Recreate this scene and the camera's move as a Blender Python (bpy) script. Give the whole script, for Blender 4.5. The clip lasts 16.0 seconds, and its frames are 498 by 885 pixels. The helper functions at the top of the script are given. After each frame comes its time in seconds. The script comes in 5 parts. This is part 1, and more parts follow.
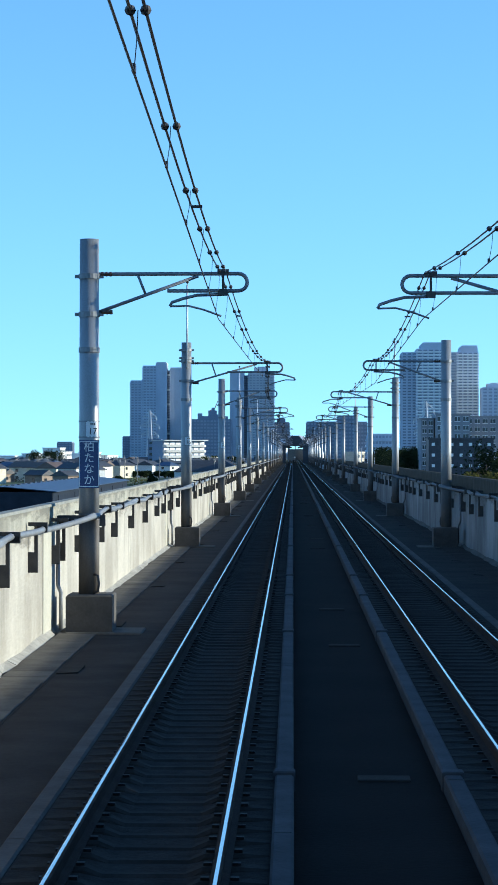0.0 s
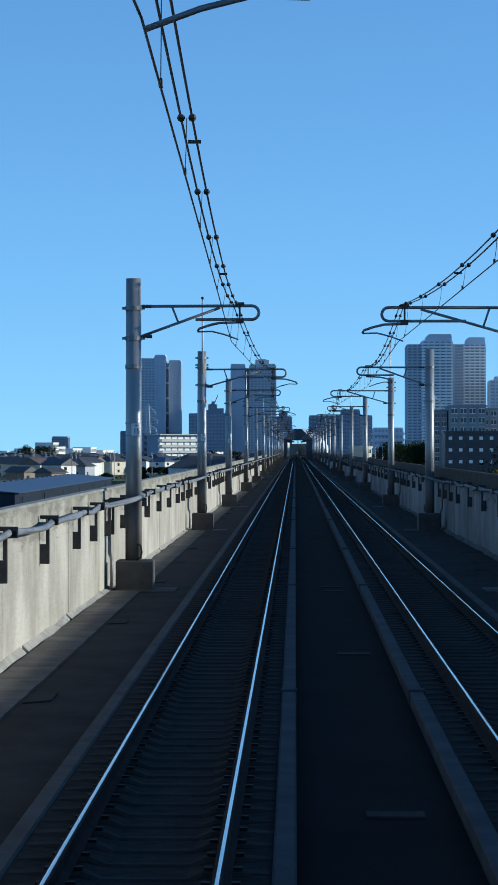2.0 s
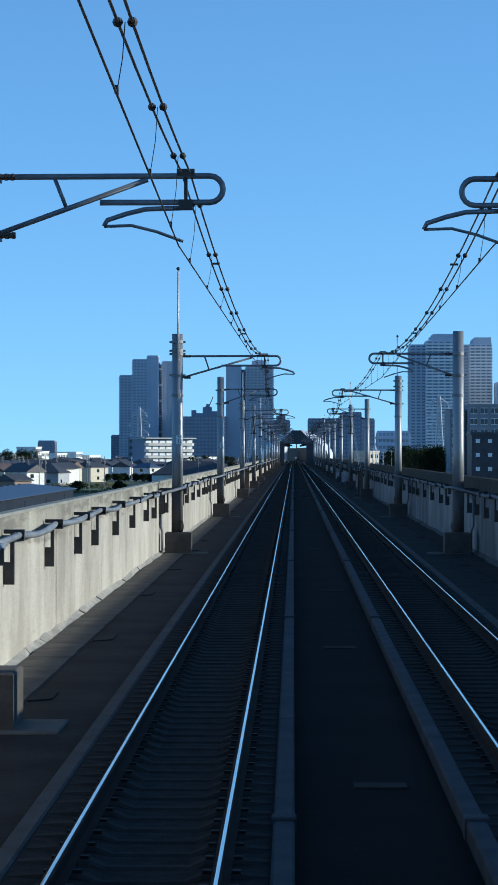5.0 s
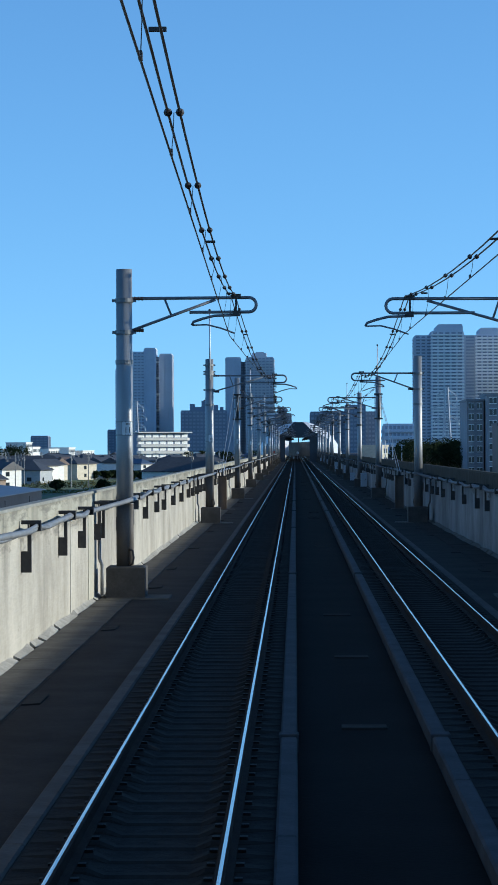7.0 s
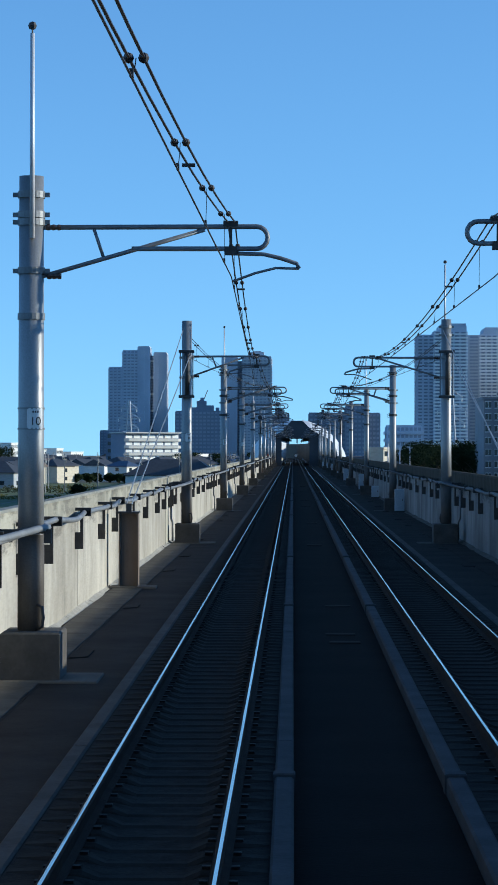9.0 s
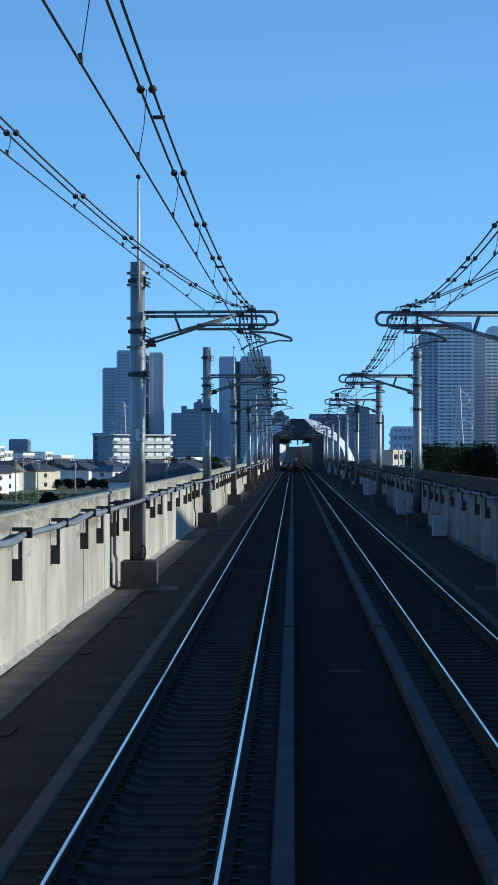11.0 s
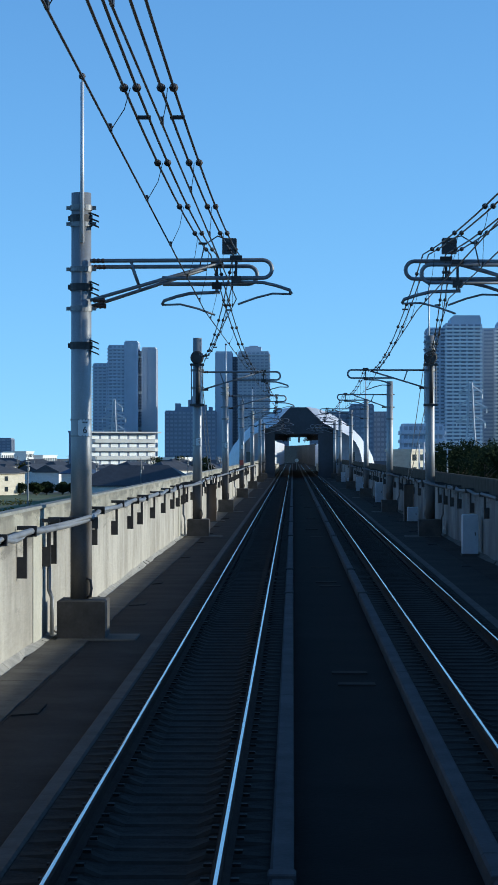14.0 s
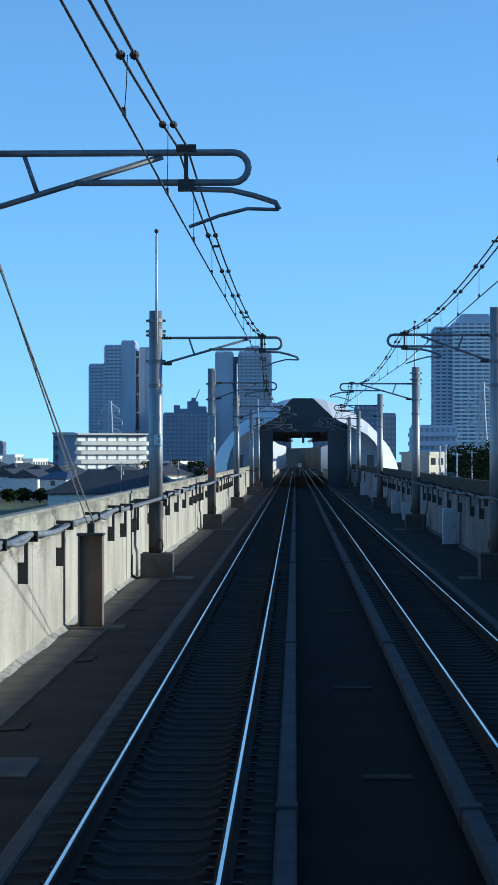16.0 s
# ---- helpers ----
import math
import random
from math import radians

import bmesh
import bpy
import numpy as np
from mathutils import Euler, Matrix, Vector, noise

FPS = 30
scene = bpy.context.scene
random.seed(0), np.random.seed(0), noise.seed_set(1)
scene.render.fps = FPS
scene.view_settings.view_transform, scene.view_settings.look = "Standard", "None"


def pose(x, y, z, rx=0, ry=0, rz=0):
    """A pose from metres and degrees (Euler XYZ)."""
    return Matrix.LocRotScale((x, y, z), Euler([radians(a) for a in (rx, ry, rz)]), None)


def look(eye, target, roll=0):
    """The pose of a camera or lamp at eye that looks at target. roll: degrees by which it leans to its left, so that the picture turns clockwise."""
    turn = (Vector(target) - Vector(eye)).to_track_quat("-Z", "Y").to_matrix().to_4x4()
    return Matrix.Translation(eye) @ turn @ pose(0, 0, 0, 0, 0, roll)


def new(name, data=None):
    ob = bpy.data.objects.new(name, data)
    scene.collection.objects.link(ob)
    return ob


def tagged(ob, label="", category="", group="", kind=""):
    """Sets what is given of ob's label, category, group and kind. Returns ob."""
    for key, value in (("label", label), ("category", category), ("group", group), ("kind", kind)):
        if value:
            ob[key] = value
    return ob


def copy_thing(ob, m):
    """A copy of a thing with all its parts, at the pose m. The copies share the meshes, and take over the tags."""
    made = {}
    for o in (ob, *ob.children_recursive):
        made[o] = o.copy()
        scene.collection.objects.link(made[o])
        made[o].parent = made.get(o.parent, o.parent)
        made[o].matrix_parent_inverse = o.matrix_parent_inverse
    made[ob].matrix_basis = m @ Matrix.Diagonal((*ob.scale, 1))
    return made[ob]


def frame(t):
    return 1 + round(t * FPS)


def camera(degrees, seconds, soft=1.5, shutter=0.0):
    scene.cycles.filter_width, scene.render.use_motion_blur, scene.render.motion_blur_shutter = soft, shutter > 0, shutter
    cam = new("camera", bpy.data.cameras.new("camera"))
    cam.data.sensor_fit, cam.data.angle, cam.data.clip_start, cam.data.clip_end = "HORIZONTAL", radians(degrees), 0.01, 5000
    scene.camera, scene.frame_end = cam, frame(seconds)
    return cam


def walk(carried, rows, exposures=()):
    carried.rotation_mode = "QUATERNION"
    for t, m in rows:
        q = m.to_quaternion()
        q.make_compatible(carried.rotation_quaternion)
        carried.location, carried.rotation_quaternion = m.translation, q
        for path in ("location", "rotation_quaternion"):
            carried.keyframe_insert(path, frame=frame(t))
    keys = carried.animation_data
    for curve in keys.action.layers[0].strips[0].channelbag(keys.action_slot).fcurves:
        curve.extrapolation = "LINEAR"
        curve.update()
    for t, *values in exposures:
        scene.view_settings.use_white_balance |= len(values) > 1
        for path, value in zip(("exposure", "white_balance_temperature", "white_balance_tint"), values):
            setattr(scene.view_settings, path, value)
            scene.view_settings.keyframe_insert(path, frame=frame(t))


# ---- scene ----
cam = camera(11.713, 16.0, soft=1.6)
EYE_X, EYE_Z = -0.774, 2.815
# seconds, metres along the line, yaw, pitch, roll
ROWS = [
    (0.0, -0.00, 1.036, 0.268, 0.042),
    (0.5, 16.85, 1.105, 0.214, 0.043),
    (1.0, 33.71, 1.059, 0.206, 0.044),
    (1.5, 50.68, 1.059, 0.164, 0.000),
    (2.0, 67.60, 1.092, 0.149, -0.011),
    (2.5, 84.53, 1.087, 0.167, -0.010),
    (3.0, 101.46, 1.076, 0.156, -0.005),
    (3.5, 118.42, 1.067, 0.143, -0.004),
    (4.0, 135.44, 1.099, 0.150, 0.023),
    (4.5, 152.48, 1.077, 0.217, 0.022),
    (5.0, 169.52, 1.050, 0.261, 0.011),
    (5.5, 186.53, 1.028, 0.262, -0.018),
    (6.0, 203.50, 1.014, 0.220, -0.085),
    (6.5, 220.41, 1.022, 0.152, -0.187),
    (7.0, 237.25, 1.090, 0.138, -0.241),
    (7.5, 254.04, 1.048, 0.240, -0.103),
    (8.0, 270.99, 1.077, 0.232, 0.013),
    (8.5, 288.05, 1.038, 0.183, 0.078),
    (9.0, 305.09, 1.040, 0.185, 0.077),
    (9.5, 322.18, 1.039, 0.233, 0.041),
    (10.0, 339.32, 1.037, 0.268, 0.013),
    (10.5, 356.54, 1.037, 0.276, -0.006),
    (11.0, 373.86, 1.042, 0.258, -0.026),
    (11.5, 391.27, 1.062, 0.217, -0.054),
    (12.0, 408.81, 1.103, 0.180, -0.069),
    (12.5, 426.33, 1.073, 0.163, -0.069),
    (13.0, 443.64, 1.051, 0.211, -0.033),
    (13.5, 460.75, 1.074, 0.236, -0.004),
    (14.0, 477.66, 1.034, 0.255, -0.000),
    (14.5, 494.36, 1.072, 0.351, -0.016),
    (15.0, 510.88, 1.092, 0.377, -0.016),
    (15.5, 527.29, 1.077, 0.357, -0.005),
    (16.0, 543.69, 1.095, 0.335, -0.011),
]
EXPOSURES = [(0.0, 0.8, 6100, -3), (0.15, 0.5, 6000, -2), (0.35, 0.02, 6000, -1), (0.6, -0.14, 6000, -1), (1.5, 0.1, 6000, -1), (3.0, 0.28, 6000, -1), (14.6, 0.28, 6000, -1), (15.4, 0.38, 6000, -1), (16.0, 0.4, 6000, -2)]
walk(cam, [(t, pose(EYE_X, y, EYE_Z, 90 + pitch, -roll, yaw)) for t, y, yaw, pitch, roll in ROWS], EXPOSURES)

# ---- light ----
SUN_AZ, SUN_EL = 88.0, 14.0  # clockwise from the line's direction; height
world = bpy.data.worlds.new("sky")
scene.world = world
world.use_nodes = True
wn = world.node_tree
sky = wn.nodes.new("ShaderNodeTexSky")
sky.sky_type = "NISHITA"
sky.sun_disc = False
sky.sun_elevation, sky.sun_rotation = radians(SUN_EL), radians(SUN_AZ)
sky.air_density, sky.dust_density, sky.ozone_density = 0.8, 0.0, 4.7
# the haze-free air of the day: the pale rim of the sky lies below the roofs
coord = wn.nodes.new("ShaderNodeTexCoord")
lift = wn.nodes.new("ShaderNodeMapping")
lift.inputs["Location"].default_value = (0, 0, 0.075)
lift.inputs["Scale"].default_value = (1, 1, 0.9)
wn.links.new(coord.outputs["Generated"], lift.inputs[0])
wn.links.new(lift.outputs[0], sky.inputs[0])
wn.links.new(sky.outputs[0], wn.nodes["Background"].inputs[0])
wn.nodes["Background"].inputs[1].default_value = 0.18
sun_data = bpy.data.lights.new("sun", "SUN")
sun_data.energy, sun_data.angle, sun_data.color = 4.1, radians(0.5), (1.0, 0.9, 0.79)
sun = new("sun", sun_data)
az, el = radians(SUN_AZ), radians(SUN_EL)
SUN_DIR = Vector((math.sin(az) * math.cos(el), math.cos(az) * math.cos(el), math.sin(el)))
sun.matrix_world = look(SUN_DIR * 400 + Vector((0, 300, 0)), (0, 300, 0))


# ---- materials ----
def shader(name, rough=0.8, metal=0.0):
    m = bpy.data.materials.new(name)
    m.use_nodes = True
    nt = m.node_tree
    b = nt.nodes["Principled BSDF"]
    b.inputs["Roughness"].default_value, b.inputs["Metallic"].default_value = rough, metal
    return m, nt, b


def node(nt, kind, **kw):
    n = nt.nodes.new(kind)
    for k, v in kw.items():
        if k in n.inputs:
            n.inputs[k].default_value = v
    return n


def surface(name, c1, c2, scale=4.0, rough=0.8, metal=0.0, bump=0.3, grain=60.0, stretch=(1, 1, 1), vary=0.0, spread=0.18, rough2=None, spec=0.5):
    """Two colours mixed by coarse noise, fine grain over them, relief, and a small shift from piece to piece."""
    m, nt, b = shader(name, rough, metal)
    b.inputs["Specular IOR Level"].default_value = spec
    L = nt.links.new
    geo = node(nt, "ShaderNodeNewGeometry")
    mp = node(nt, "ShaderNodeMapping")
    mp.inputs["Scale"].default_value = stretch
    L(geo.outputs["Position"], mp.inputs[0])
    n1 = node(nt, "ShaderNodeTexNoise", Scale=scale, Detail=6.0, Roughness=0.62)
    n2 = node(nt, "ShaderNodeTexNoise", Scale=grain, Detail=3.0)
    L(mp.outputs[0], n1.inputs["Vector"])
    L(geo.outputs["Position"], n2.inputs["Vector"])
    ramp = node(nt, "ShaderNodeMapRange")
    ramp.inputs["From Min"].default_value, ramp.inputs["From Max"].default_value = 0.5 - spread, 0.5 + spread
    L(n1.outputs["Fac"], ramp.inputs["Value"])
    mix = node(nt, "ShaderNodeMix")
    mix.data_type = "RGBA"
    mix.inputs[6].default_value, mix.inputs[7].default_value = (*c1, 1), (*c2, 1)
    L(ramp.outputs[0], mix.inputs[0])
    hsv = node(nt, "ShaderNodeHueSaturation")
    val = node(nt, "ShaderNodeMath")
    val.operation = "MULTIPLY_ADD"
    L(n2.outputs["Fac"], val.inputs[0])
    val.inputs[1].default_value, val.inputs[2].default_value = 0.5, 0.75
    last = val
    if vary:
        info = node(nt, "ShaderNodeObjectInfo")
        v2 = node(nt, "ShaderNodeMath")
        v2.operation = "MULTIPLY_ADD"
        L(info.outputs["Random"], v2.inputs[0])
        v2.inputs[1].default_value = vary
        L(val.outputs[0], v2.inputs[2])
        v3 = node(nt, "ShaderNodeMath")
        v3.operation = "SUBTRACT"
        L(v2.outputs[0], v3.inputs[0])
        v3.inputs[1].default_value = vary / 2
        last = v3
    L(mix.outputs[2], hsv.inputs["Color"])
    L(last.outputs[0], hsv.inputs["Value"])
    L(hsv.outputs[0], b.inputs["Base Color"])
    if bump:
        bm_ = node(nt, "ShaderNodeBump", Strength=bump, Distance=0.01)
        L(n2.outputs["Fac"], bm_.inputs["Height"])
        L(bm_.outputs[0], b.inputs["Normal"])
    if rough2 is not None:
        rr = node(nt, "ShaderNodeMapRange")
        rr.inputs["To Min"].default_value, rr.inputs["To Max"].default_value = rough, rough2
        L(n1.outputs["Fac"], rr.inputs["Value"])
        L(rr.outputs[0], b.inputs["Roughness"])
    return m


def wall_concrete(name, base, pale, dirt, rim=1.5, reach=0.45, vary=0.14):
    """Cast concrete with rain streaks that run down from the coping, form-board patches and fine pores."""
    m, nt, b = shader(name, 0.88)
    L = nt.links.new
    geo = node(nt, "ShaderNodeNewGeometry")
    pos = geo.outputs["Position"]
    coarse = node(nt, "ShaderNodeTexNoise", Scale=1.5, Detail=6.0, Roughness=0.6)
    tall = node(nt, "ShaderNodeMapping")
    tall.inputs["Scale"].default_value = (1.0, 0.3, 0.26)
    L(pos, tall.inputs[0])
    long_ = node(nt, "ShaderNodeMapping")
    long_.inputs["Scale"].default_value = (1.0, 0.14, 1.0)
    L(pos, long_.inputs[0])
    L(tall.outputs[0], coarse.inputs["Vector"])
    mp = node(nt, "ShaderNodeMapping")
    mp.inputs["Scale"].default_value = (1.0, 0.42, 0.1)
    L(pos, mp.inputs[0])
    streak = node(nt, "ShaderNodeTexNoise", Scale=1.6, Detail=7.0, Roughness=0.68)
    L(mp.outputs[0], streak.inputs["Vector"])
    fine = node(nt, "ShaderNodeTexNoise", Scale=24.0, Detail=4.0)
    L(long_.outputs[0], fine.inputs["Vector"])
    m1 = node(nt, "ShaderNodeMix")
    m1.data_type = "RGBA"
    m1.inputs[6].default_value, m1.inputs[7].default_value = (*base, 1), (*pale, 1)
    r1 = node(nt, "ShaderNodeMapRange")
    r1.inputs["From Min"].default_value, r1.inputs["From Max"].default_value = 0.38, 0.62
    L(coarse.outputs["Fac"], r1.inputs["Value"])
    L(r1.outputs[0], m1.inputs[0])
    # streaks: strongest under the coping, fading downwards
    sep = node(nt, "ShaderNodeSeparateXYZ")
    L(pos, sep.inputs[0])
    fade = node(nt, "ShaderNodeMapRange")
    for k, v in (("From Min", -0.3), ("From Max", 1.95), ("To Min", 0.57), ("To Max", 0.45)):
        fade.inputs[k].default_value = v
    L(sep.outputs["Z"], fade.inputs["Value"])
    cut = node(nt, "ShaderNodeMath")
    cut.operation = "SUBTRACT"
    L(streak.outputs["Fac"], cut.inputs[0])
    L(fade.outputs[0], cut.inputs[1])
    r2 = node(nt, "ShaderNodeMapRange")
    for k, v in (("From Min", 0.0), ("From Max", 0.18), ("To Min", 0.0), ("To Max", 0.6)):
        r2.inputs[k].default_value = v
    L(cut.outputs[0], r2.inputs["Value"])
    m2 = node(nt, "ShaderNodeMix")
    m2.data_type = "RGBA"
    m2.inputs[7].default_value = (*dirt, 1)
    L(m1.outputs[2], m2.inputs[6])
    L(r2.outputs[0], m2.inputs[0])
    blot = node(nt, "ShaderNodeTexNoise", Scale=3.2, Detail=8.0, Roughness=0.72)
    L(long_.outputs[0], blot.inputs["Vector"])
    off = node(nt, "ShaderNodeMath")
    off.operation = "SUBTRACT"
    L(sep.outputs["Z"], off.inputs[0])
    off.inputs[1].default_value = rim
    mag = node(nt, "ShaderNodeMath")
    mag.operation = "ABSOLUTE"
    L(off.outputs[0], mag.inputs[0])
    band = node(nt, "ShaderNodeMapRange")
    for k, v_ in (("From Min", 0.0), ("From Max", reach), ("To Min", 0.43), ("To Max", 0.66)):
        band.inputs[k].default_value = v_
    L(mag.outputs[0], band.inputs["Value"])
    bc = node(nt, "ShaderNodeMath")
    bc.operation = "SUBTRACT"
    L(blot.outputs["Fac"], bc.inputs[0])
    L(band.outputs[0], bc.inputs[1])
    br = node(nt, "ShaderNodeMapRange")
    for k, v_ in (("From Min", 0.0), ("From Max", 0.1), ("To Min", 0.0), ("To Max", 0.8)):
        br.inputs[k].default_value = v_
    L(bc.outputs[0], br.inputs["Value"])
    m3 = node(nt, "ShaderNodeMix")
    m3.data_type = "RGBA"
    m3.inputs[7].default_value = (*dirt, 1)
    L(m2.outputs[2], m3.inputs[6])
    L(br.outputs[0], m3.inputs[0])
    m2 = m3
    hsv = node(nt, "ShaderNodeHueSaturation")
    v = node(nt, "ShaderNodeMath")
    v.operation = "MULTIPLY_ADD"
    v.inputs[1].default_value, v.inputs[2].default_value = 0.36, 0.82
    L(fine.outputs["Fac"], v.inputs[0])
    info = node(nt, "ShaderNodeObjectInfo")
    v2 = node(nt, "ShaderNodeMath")
    v2.operation = "MULTIPLY_ADD"
    v2.inputs[1].default_value = vary
    L(info.outputs["Random"], v2.inputs[0])
    L(v.outputs[0], v2.inputs[2])
    L(v2.outputs[0], hsv.inputs["Value"])
    L(m2.outputs[2], hsv.inputs["Color"])
    L(hsv.outputs[0], b.inputs["Base Color"])
    bp = node(nt, "ShaderNodeBump", Strength=0.35, Distance=0.012)
    L(fine.outputs["Fac"], bp.inputs["Height"])
    L(bp.outputs[0], b.inputs["Normal"])
    return m


